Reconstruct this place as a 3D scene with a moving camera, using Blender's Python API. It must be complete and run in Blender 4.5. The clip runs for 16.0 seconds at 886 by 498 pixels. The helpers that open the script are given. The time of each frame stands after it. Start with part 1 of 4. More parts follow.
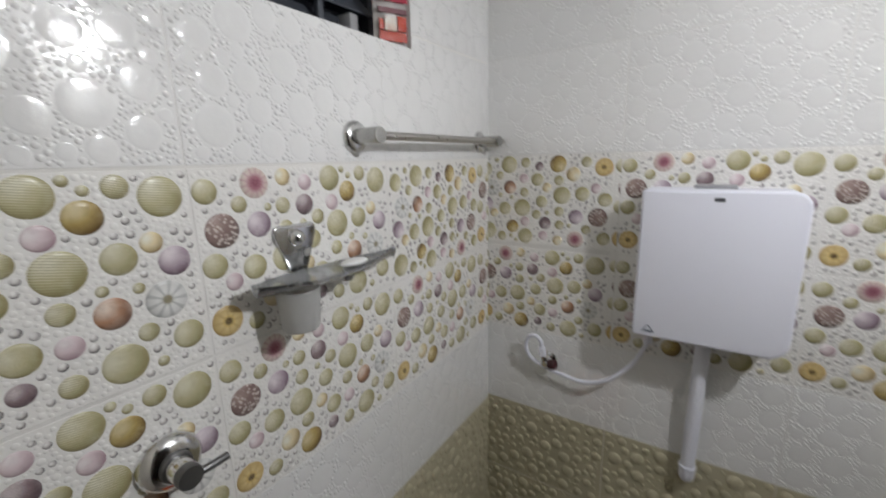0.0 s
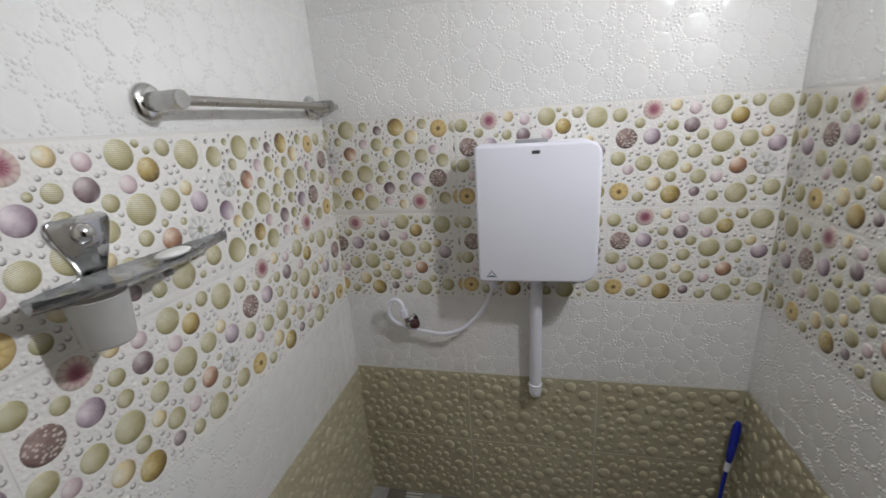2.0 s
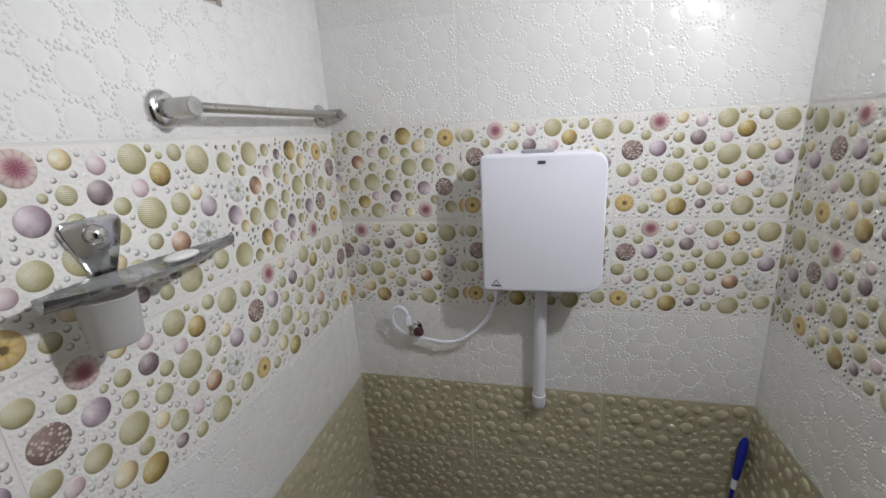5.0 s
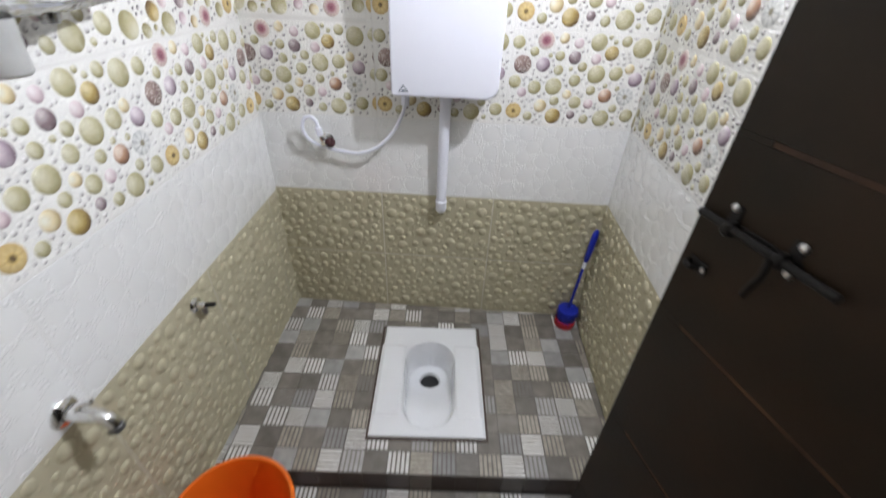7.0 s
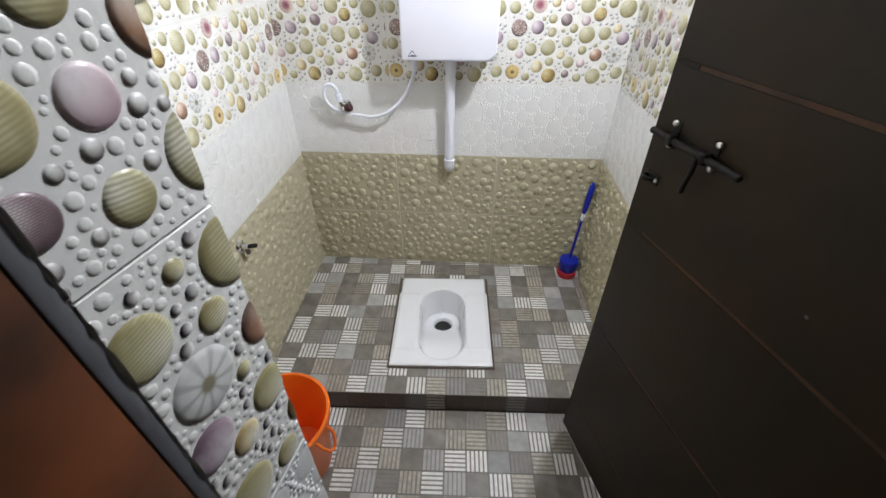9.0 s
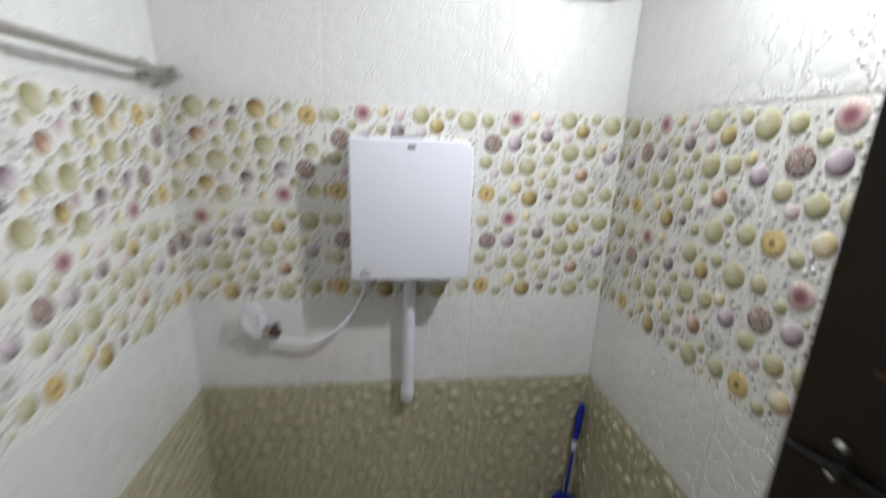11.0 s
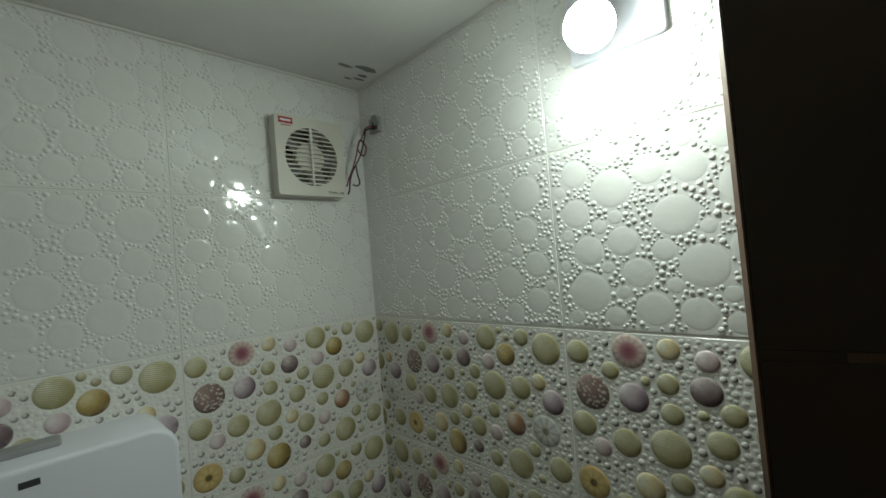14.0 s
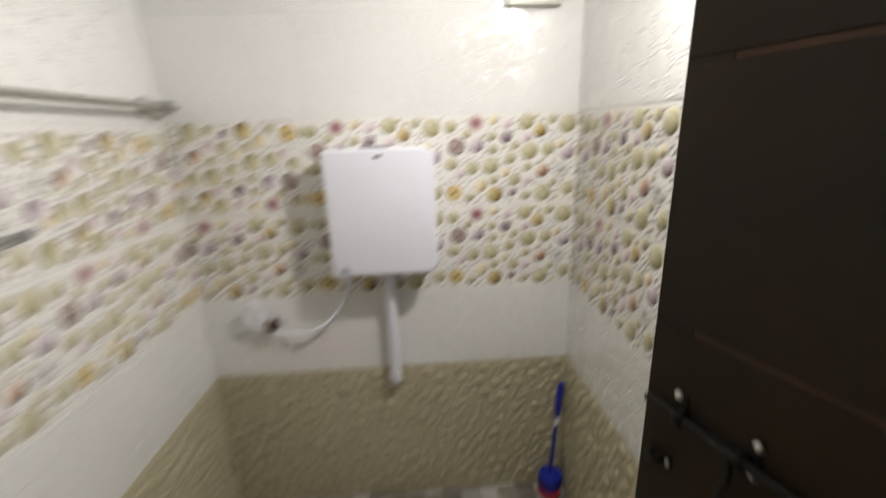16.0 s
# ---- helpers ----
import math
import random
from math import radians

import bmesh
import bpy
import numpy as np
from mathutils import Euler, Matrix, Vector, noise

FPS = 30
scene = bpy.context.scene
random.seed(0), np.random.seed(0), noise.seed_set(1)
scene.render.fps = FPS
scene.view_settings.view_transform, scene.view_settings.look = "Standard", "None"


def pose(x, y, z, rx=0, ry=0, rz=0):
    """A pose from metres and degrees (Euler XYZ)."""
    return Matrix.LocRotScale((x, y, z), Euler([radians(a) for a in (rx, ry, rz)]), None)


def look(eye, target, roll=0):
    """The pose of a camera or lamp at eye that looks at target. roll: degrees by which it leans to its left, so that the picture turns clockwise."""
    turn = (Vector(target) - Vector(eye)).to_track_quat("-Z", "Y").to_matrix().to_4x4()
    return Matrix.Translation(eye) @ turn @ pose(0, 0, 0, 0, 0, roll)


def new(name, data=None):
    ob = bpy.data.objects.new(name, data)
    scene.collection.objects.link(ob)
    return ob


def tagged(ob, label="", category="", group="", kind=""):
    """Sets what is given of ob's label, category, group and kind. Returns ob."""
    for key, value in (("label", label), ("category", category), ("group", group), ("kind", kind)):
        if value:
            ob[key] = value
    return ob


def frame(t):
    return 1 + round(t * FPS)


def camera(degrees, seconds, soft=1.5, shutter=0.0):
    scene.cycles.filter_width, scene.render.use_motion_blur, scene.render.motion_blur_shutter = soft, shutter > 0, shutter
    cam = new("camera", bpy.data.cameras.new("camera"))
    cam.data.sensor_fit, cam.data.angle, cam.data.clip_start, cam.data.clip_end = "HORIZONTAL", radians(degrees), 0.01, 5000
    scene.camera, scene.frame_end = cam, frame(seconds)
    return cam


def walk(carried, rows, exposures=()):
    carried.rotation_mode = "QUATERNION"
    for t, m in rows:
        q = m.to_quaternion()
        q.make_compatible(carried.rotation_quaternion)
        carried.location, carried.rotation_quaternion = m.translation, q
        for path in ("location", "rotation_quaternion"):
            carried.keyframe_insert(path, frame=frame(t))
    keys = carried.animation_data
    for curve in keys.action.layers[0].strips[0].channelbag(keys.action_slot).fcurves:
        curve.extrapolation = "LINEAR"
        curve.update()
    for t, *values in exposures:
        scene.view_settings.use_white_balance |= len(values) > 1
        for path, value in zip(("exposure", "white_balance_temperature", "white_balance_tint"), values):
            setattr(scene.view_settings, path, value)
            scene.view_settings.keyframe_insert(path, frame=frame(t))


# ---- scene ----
cam = camera(94.5, 16.0, shutter=0.85)
PATH = [
    (0, (0.662, 0.303, 1.602), (-0.415, 1.933, 1.176), -1.4),
    (0.5, (0.657, 0.3, 1.599), (-0.242, 2.001, 1.054), -2.3),
    (1, (0.66, 0.311, 1.593), (-0.022, 2.1, 1.015), -3.3),
    (1.5, (0.667, 0.318, 1.589), (0.122, 2.149, 0.997), -3.9),
    (2, (0.673, 0.32, 1.588), (0.238, 2.18, 0.995), -4.0),
    (2.5, (0.672, 0.318, 1.587), (0.276, 2.191, 1.008), -3.6),
    (3, (0.679, 0.315, 1.589), (0.255, 2.19, 1.038), -4.1),
    (3.5, (0.674, 0.315, 1.586), (0.199, 2.18, 1.041), -3.9),
    (3.7, (0.671, 0.315, 1.586), (0.155, 2.169, 1.043), -3.9),
    (5.8, (0.694, 0.313, 1.584), (0.261, 2.186, 1.032), -2.9),
    (6, (0.715, 0.309, 1.576), (0.305, 2.157, 0.93), -2.5),
    (6.3, (0.709, 0.313, 1.532), (0.514, 2.128, 0.717), 0.3),
    (6.5, (0.729, 0.265, 1.51), (0.55, 2.035, 0.596), 1.7),
    (7, (0.74, 0.133, 1.472), (0.685, 1.771, 0.325), 2.4),
    (7.5, (0.764, 0.024, 1.479), (0.583, 1.628, 0.298), -0.8),
    (8, (0.78, -0.068, 1.471), (0.644, 1.517, 0.26), -0.5),
    (8.2, (0.777, -0.103, 1.469), (0.662, 1.485, 0.259), -1.0),
    (10.3, (0.783, 0.118, 1.459), (0.627, 1.744, 0.306), 1.0),
    (10.5, (0.75, 0.189, 1.49), (0.733, 1.931, 0.508), 3.0),
    (11, (0.636, 0.346, 1.52), (0.865, 2.262, 0.997), 2.0),
    (11.3, (0.566, 0.448, 1.559), (1.155, 2.336, 1.266), 2.2),
    (11.5, (0.575, 0.501, 1.594), (1.382, 2.322, 1.412), 1.1),
    (12, (0.628, 0.586, 1.664), (1.715, 2.263, 1.733), -0.1),
    (12.5, (0.653, 0.626, 1.715), (1.86, 2.216, 1.839), -3.0),
    (13, (0.68, 0.661, 1.731), (2.005, 2.157, 1.822), -5.0),
    (13.5, (0.721, 0.686, 1.732), (2.18, 2.053, 1.745), -5.4),
    (14, (0.695, 0.68, 1.741), (2.108, 2.095, 1.791), -5.0),
    (14.5, (0.701, 0.664, 1.742), (2.079, 2.112, 1.807), -4.8),
    (15, (0.708, 0.599, 1.663), (2.04, 2.09, 1.604), -1.5),
    (15.5, (0.747, 0.43, 1.576), (1.575, 2.237, 1.358), 0.3),
    (15.8, (0.775, 0.305, 1.566), (1.144, 2.224, 1.139), -2.1),
    (16, (0.801, 0.21, 1.562), (0.898, 2.129, 1.006), -2.0),
]
EXPOSURES = [(0, 0.18, 6400, 14), (3.5, 0.38, 6350, 14), (6.0, 0.40, 6300, 14), (7.0, 1.28, 6100, 15), (7.5, 1.42, 6200, 15), (8.0, 1.53, 6200, 15), (10.5, 1.35, 6150, 11),
             (11.0, 0.66, 6250, 11), (11.5, -0.08, 6100, 12), (12.0, -0.83, 6350, 10), (12.5, -1.20, 6750, 7), (13.1, -1.22, 6750, 5), (13.45, -1.20, 6700, -9),
             (14.5, -1.16, 6550, -9), (15.0, -0.92, 6750, 0), (15.5, 0.03, 7050, 13), (16.0, 0.64, 7050, 14)]
walk(cam, [(t, look(eye, target, roll)) for t, eye, target, roll in PATH], EXPOSURES)

# ---- world, light ----
world = bpy.data.worlds.new("world")
scene.world = world
world.use_nodes = True
world.node_tree.nodes["Background"].inputs[0].default_value = (0.55, 0.6, 0.7, 1)
world.node_tree.nodes["Background"].inputs[1].default_value = 0.03
BULB_STRENGTH = 560.0

# ---- plan, metres ----
W, D, ZP, P, TW = 1.338, 1.60, 0.10, 0.302, 0.452
FRONT, CEIL = 0.135, 2.218
SKEW = radians(2.4)


# ---- materials ----
def mat(name, color, rough=0.5, metal=0.0, coat=0.0, noise_scale=0.0, noise_amt=0.0, bump=0.0, bump_scale=60.0,
        color2=None, spec=0.5, rough_var=0.0, trans=0.0, ior=1.45, rand=0.0):
    m = bpy.data.materials.new(name)
    m.use_nodes = True
    nt = m.node_tree
    b = nt.nodes["Principled BSDF"]
    b.inputs["Base Color"].default_value = (*color, 1)
    b.inputs["Roughness"].default_value = rough
    b.inputs["Metallic"].default_value = metal
    b.inputs["Coat Weight"].default_value = coat
    b.inputs["Coat Roughness"].default_value = 0.04
    b.inputs["Specular IOR Level"].default_value = spec
    b.inputs["Transmission Weight"].default_value = trans
    b.inputs["IOR"].default_value = ior
    geo = nt.nodes.new("ShaderNodeNewGeometry")
    if noise_amt or rand:
        base = color2 or tuple(c * 0.6 for c in color)
        n1 = nt.nodes.new("ShaderNodeTexNoise")
        n1.inputs["Scale"].default_value = noise_scale or 8.0
        n1.inputs["Detail"].default_value = 5
        nt.links.new(geo.outputs["Position"], n1.inputs["Vector"])
        ramp = nt.nodes.new("ShaderNodeValToRGB")
        ramp.color_ramp.elements[0].position = 0.35
        ramp.color_ramp.elements[1].position = 0.7
        ramp.color_ramp.elements[0].color = (0, 0, 0, 1)
        ramp.color_ramp.elements[1].color = (noise_amt, noise_amt, noise_amt, 1)
        nt.links.new(n1.outputs["Fac"], ramp.inputs["Fac"])
        mix = nt.nodes.new("ShaderNodeMixRGB")
        mix.inputs[1].default_value = (*color, 1)
        mix.inputs[2].default_value = (*base, 1)
        nt.links.new(ramp.outputs["Color"], mix.inputs[0])
        out = mix.outputs[0]
        if rand:
            info = nt.nodes.new("ShaderNodeObjectInfo")
            mul = nt.nodes.new("ShaderNodeMapRange")
            mul.inputs["To Min"].default_value = 1 - rand
            mul.inputs["To Max"].default_value = 1 + rand
            nt.links.new(info.outputs["Random"], mul.inputs["Value"])
            hsv = nt.nodes.new("ShaderNodeHueSaturation")
            nt.links.new(mul.outputs[0], hsv.inputs["Value"])
            nt.links.new(out, hsv.inputs["Color"])
            out = hsv.outputs[0]
        nt.links.new(out, b.inputs["Base Color"])
        if rough_var:
            mr = nt.nodes.new("ShaderNodeMapRange")
            mr.inputs["To Min"].default_value = rough
            mr.inputs["To Max"].default_value = rough + rough_var
            nt.links.new(n1.outputs["Fac"], mr.inputs["Value"])
            nt.links.new(mr.outputs[0], b.inputs["Roughness"])
    if bump:
        n2 = nt.nodes.new("ShaderNodeTexNoise")
        n2.inputs["Scale"].default_value = bump_scale
        n2.inputs["Detail"].default_value = 4
        nt.links.new(geo.outputs["Position"], n2.inputs["Vector"])
        bn = nt.nodes.new("ShaderNodeBump")
        bn.inputs["Strength"].default_value = bump
        bn.inputs["Distance"].default_value = 0.003
        nt.links.new(n2.outputs["Fac"], bn.inputs["Height"])
        nt.links.new(bn.outputs[0], b.inputs["Normal"])
    return m


def pebble(name, light, body, rim, stripes=0.0, spokes=0, spoke=None, centre=None, speckle=None, check=0.0, mid_at=0.50):
    """A printed, glazed pebble: its local disc lies in the UV square -1..1."""
    m = mat(name, body, rough=0.30, coat=0.06)
    nt = m.node_tree
    b = nt.nodes["Principled BSDF"]
    uv = nt.nodes.new("ShaderNodeUVMap")
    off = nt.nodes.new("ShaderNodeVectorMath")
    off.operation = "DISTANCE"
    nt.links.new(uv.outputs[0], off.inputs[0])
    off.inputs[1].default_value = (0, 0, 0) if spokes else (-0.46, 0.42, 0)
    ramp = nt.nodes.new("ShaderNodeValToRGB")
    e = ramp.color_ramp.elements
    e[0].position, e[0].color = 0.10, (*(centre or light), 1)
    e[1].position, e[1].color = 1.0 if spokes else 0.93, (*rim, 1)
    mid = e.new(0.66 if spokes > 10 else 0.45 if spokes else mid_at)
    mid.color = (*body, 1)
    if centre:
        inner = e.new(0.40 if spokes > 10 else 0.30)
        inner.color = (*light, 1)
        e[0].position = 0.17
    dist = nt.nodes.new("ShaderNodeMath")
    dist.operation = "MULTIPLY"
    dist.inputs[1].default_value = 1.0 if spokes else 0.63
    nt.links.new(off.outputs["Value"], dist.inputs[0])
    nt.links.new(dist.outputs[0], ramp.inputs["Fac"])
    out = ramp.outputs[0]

    def blend(fac, colour, amount):
        mx = nt.nodes.new("ShaderNodeMixRGB")
        mx.inputs[2].default_value = (*colour, 1)
        sc = nt.nodes.new("ShaderNodeMath")
        sc.operation = "MULTIPLY"
        sc.inputs[1].default_value = amount
        nt.links.new(fac, sc.inputs[0])
        nt.links.new(sc.outputs[0], mx.inputs[0])
        nt.links.new(out, mx.inputs[1])
        return mx.outputs[0]

    geo = nt.nodes.new("ShaderNodeNewGeometry")
    for scale, colour, amount in ((38.0, light, 0.40), (130.0, rim, 0.22)):
        nz = nt.nodes.new("ShaderNodeTexNoise")
        nz.inputs["Scale"].default_value = scale
        nz.inputs["Detail"].default_value = 4
        nt.links.new(geo.outputs["Position"], nz.inputs["Vector"])
        cut = nt.nodes.new("ShaderNodeMapRange")
        cut.inputs["From Min"].default_value = 0.48
        cut.inputs["From Max"].default_value = 0.72
        nt.links.new(nz.outputs["Fac"], cut.inputs["Value"])
        if not spokes:
            out = blend(cut.outputs[0], colour, amount)
    if stripes:
        wv = nt.nodes.new("ShaderNodeTexWave")
        wv.bands_direction = "Y"
        wv.inputs["Scale"].default_value = stripes
        wv.inputs["Distortion"].default_value = 1.2
        wv.inputs["Detail"].default_value = 2
        nt.links.new(uv.outputs[0], wv.inputs["Vector"])
        out = blend(wv.outputs["Fac"], rim, 0.55)
    if check:
        ck = nt.nodes.new("ShaderNodeTexBrick")
        ck.inputs["Scale"].default_value = check
        ck.inputs["Color1"].default_value = ck.inputs["Color2"].default_value = (0, 0, 0, 1)
        ck.inputs["Mortar"].default_value = (1, 1, 1, 1)
        ck.inputs["Mortar Size"].default_value = 0.04
        nt.links.new(uv.outputs[0], ck.inputs["Vector"])
        out = blend(ck.outputs["Color"], rim, 0.55)
    if speckle:
        vo = nt.nodes.new("ShaderNodeTexVoronoi")
        vo.inputs["Scale"].default_value = 4.6
        nt.links.new(uv.outputs[0], vo.inputs["Vector"])
        r2 = nt.nodes.new("ShaderNodeValToRGB")
        r2.color_ramp.elements[0].position, r2.color_ramp.elements[0].color = 0.32, (1, 1, 1, 1)
        r2.color_ramp.elements[1].position, r2.color_ramp.elements[1].color = 0.46, (0, 0, 0, 1)
        nt.links.new(vo.outputs["Distance"], r2.inputs["Fac"])
        out = blend(r2.outputs[0], speckle, 0.75)
    if spokes:
        sep = nt.nodes.new("ShaderNodeSeparateXYZ")
        nt.links.new(uv.outputs[0], sep.inputs[0])
        at = nt.nodes.new("ShaderNodeMath")
        at.operation = "ARCTAN2"
        nt.links.new(sep.outputs[1], at.inputs[0])
        nt.links.new(sep.outputs[0], at.inputs[1])
        mu = nt.nodes.new("ShaderNodeMath")
        mu.operation = "MULTIPLY"
        mu.inputs[1].default_value = spokes
        nt.links.new(at.outputs[0], mu.inputs[0])
        si = nt.nodes.new("ShaderNodeMath")
        si.operation = "SINE"
        nt.links.new(mu.outputs[0], si.inputs[0])
        out = blend(si.outputs[0], spoke or rim, 0.65)
    nt.links.new(out, b.inputs["Base Color"])
    return m


M_WHITE = mat("white_glaze", (0.83, 0.83, 0.82), 0.06, spec=0.65, coat=1.0, noise_scale=3.0, noise_amt=0.35, color2=(0.78, 0.775, 0.75), bump=0.12,
              bump_scale=75, rough_var=0.05, rand=0.02)
M_BAND = mat("decor_glaze", (0.84, 0.83, 0.80), 0.19, coat=0.2, noise_scale=5.0, noise_amt=0.4, color2=(0.79, 0.77, 0.73), bump=0.10, bump_scale=70,
             rough_var=0.12)
M_OLIVE = mat("olive_glaze", (0.50, 0.46, 0.325), 0.58, coat=0.0, noise_scale=14.0, noise_amt=0.5, color2=(0.43, 0.39, 0.265), bump=0.15, bump_scale=120, spec=0.24,
              rough_var=0.15)
M_GROUT = mat("grout", (0.74, 0.73, 0.70), 0.8, noise_scale=20, noise_amt=0.4, color2=(0.66, 0.64, 0.60), bump=0.2)
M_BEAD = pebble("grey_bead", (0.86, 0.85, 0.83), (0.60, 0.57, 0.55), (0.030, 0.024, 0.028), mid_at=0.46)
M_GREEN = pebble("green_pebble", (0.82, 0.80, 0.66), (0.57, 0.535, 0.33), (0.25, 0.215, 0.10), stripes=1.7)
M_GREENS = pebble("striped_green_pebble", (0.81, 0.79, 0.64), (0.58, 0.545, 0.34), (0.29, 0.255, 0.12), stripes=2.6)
M_FLOWER = pebble("flower_pebble", (0.36, 0.14, 0.18), (0.62, 0.49, 0.46), (0.60, 0.54, 0.47), spokes=13, spoke=(0.48, 0.30, 0.31), centre=(0.22, 0.045, 0.085))
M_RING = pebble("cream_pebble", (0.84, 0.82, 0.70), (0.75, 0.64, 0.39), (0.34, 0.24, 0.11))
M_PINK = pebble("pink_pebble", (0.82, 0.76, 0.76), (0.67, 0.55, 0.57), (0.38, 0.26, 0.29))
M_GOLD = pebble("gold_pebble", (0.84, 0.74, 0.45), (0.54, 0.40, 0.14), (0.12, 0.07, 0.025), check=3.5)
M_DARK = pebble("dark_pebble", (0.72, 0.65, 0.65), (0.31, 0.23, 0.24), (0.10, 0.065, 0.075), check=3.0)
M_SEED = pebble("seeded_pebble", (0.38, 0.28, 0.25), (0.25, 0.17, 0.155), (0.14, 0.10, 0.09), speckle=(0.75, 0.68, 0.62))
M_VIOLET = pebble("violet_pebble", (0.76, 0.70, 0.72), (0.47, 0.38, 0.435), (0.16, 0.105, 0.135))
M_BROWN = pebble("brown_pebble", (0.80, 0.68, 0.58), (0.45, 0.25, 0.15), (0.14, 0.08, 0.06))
M_WHEEL = pebble("glass_wheel_pebble", (0.70, 0.70, 0.67), (0.78, 0.78, 0.76), (0.60, 0.60, 0.58), spokes=9, spoke=(0.36, 0.37, 0.36), centre=(0.26, 0.22, 0.12))
M_DAISY = pebble("daisy_pebble", (0.68, 0.50, 0.18), (0.70, 0.56, 0.27), (0.52, 0.37, 0.16), spokes=8, centre=(0.08, 0.05, 0.03))

M_PAINT = mat("ceiling_paint", (0.80, 0.80, 0.78), 0.85, noise_scale=4, noise_amt=0.7, color2=(0.68, 0.68, 0.66), bump=0.35, bump_scale=25)
M_PEEL = mat("bare_plaster", (0.27, 0.28, 0.28), 0.9, noise_scale=40, noise_amt=0.6, bump=0.5)
M_PLASTER = mat("hall_plaster", (0.55, 0.52, 0.46), 0.85, noise_scale=3, noise_amt=0.5, bump=0.3, bump_scale=30)
M_CHROME = mat("chrome", (0.80, 0.80, 0.80), 0.10, metal=1.0, noise_scale=30, noise_amt=0.3, color2=(0.6, 0.6, 0.6), rough_var=0.12)
M_SATIN = mat("satin_chrome", (0.46, 0.455, 0.44), 0.17, metal=1.0, noise_scale=40, noise_amt=0.3, rough_var=0.1)
M_RIPPLE = mat("rippled_chrome", (0.52, 0.52, 0.53), 0.08, metal=1.0, bump=0.6, bump_scale=28)
M_STEEL = mat("brushed_steel", (0.56, 0.54, 0.51), 0.24, metal=1.0, noise_scale=60, noise_amt=0.3, rough_var=0.1)
M_DARKMETAL = mat("dark_metal", (0.18, 0.18, 0.18), 0.35, metal=0.8, noise_scale=40, noise_amt=0.4)
M_PVC = mat("white_pvc", (0.80, 0.81, 0.89), 0.32, noise_scale=6, noise_amt=0.2, color2=(0.76, 0.77, 0.85), bump=0.03, bump_scale=20)
M_PVCGREY = mat("grey_plastic", (0.35, 0.35, 0.36), 0.4, noise_scale=30, noise_amt=0.3)
M_CERAMIC = mat("ceramic", (0.82, 0.83, 0.85), 0.10, coat=0.6, noise_scale=7, noise_amt=0.25, color2=(0.76, 0.76, 0.75))
M_BLACK = mat("drain_dark", (0.012, 0.012, 0.012), 0.5)
M_ORANGE = mat("orange_plastic", (0.83, 0.165, 0.010), 0.34, noise_scale=12, noise_amt=0.4, color2=(0.72, 0.125, 0.008), bump=0.05, bump_scale=30)
M_BLUE = mat("blue_plastic", (0.012, 0.025, 0.36), 0.35, noise_scale=25, noise_amt=0.3)
M_RED = mat("red_plastic", (0.50, 0.02, 0.03), 0.4, noise_scale=25, noise_amt=0.3)
M_KNOB = mat("dark_red_knob", (0.06, 0.015, 0.018), 0.4)
M_DOOR = mat("dark_door_laminate", (0.0170, 0.0118, 0.0065), 0.42, noise_scale=6, noise_amt=1.0, color2=(0.0300, 0.0165, 0.0075), bump=0.1, bump_scale=90, spec=0.30,
             rough_var=0.15)
M_GROOVE = mat("worn_groove_brown", (0.105, 0.045, 0.017), 0.6, noise_scale=9, noise_amt=0.9, color2=(0.03, 0.014, 0.008))
M_STRIP = mat("grey_strip", (0.13, 0.13, 0.14), 0.4, metal=0.2, noise_scale=30, noise_amt=0.6, color2=(0.07, 0.07, 0.075), bump=0.2)
M_FRAME = mat("red_brown_wood", (0.150, 0.048, 0.018), 0.42, noise_scale=7, noise_amt=1.0, color2=(0.022, 0.013, 0.009), bump=0.15, bump_scale=60)
M_BOLT = mat("black_bolt", (0.015, 0.013, 0.012), 0.6, spec=0.3, noise_scale=40, noise_amt=0.3)
M_SCREW = mat("screw_head", (0.75, 0.74, 0.72), 0.3, metal=0.9)
M_FROST = mat("frosted_glass", (0.84, 0.84, 0.83), 0.42, trans=0.65, noise_scale=40, noise_amt=0.15, bump=0.05)
M_TRAY = mat("mirror_grey_tray", (0.50, 0.51, 0.52), 0.09, metal=0.85, noise_scale=26, noise_amt=0.6, color2=(0.30, 0.305, 0.315), bump=0.5, bump_scale=55, rough_var=0.12)
M_SOAP = mat("white_soap", (0.85, 0.85, 0.84), 0.4, noise_scale=15, noise_amt=0.2)
M_LABEL_RED = mat("red_print", (0.42, 0.02, 0.05), 0.5)
M_LABEL_DARK = mat("dark_print", (0.06, 0.06, 0.07), 0.5)
M_LABEL_BLUE = mat("blue_print", (0.05, 0.08, 0.14), 0.5)
M_LABEL_WHITE = mat("white_print", (0.8, 0.8, 0.8), 0.5)
M_FANWHITE = mat("fan_white", (0.70, 0.69, 0.62), 0.4, noise_scale=10, noise_amt=0.3, color2=(0.6, 0.58, 0.5))
M_FANDARK = mat("fan_dark", (0.085, 0.075, 0.055), 0.6, noise_scale=30, noise_amt=0.4)
M_WIRE_RED = mat("red_wire", (0.16, 0.02, 0.02), 0.45)
M_WIRE_BLACK = mat("black_wire", (0.012, 0.012, 0.012), 0.45)
M_NIGHT = mat("night_blue", (0.02, 0.03, 0.05), 0.4, noise_scale=6, noise_amt=0.5)
M_LOUVRE = mat("louvre_grey", (0.10, 0.11, 0.13), 0.25, noise_scale=15, noise_amt=0.4)
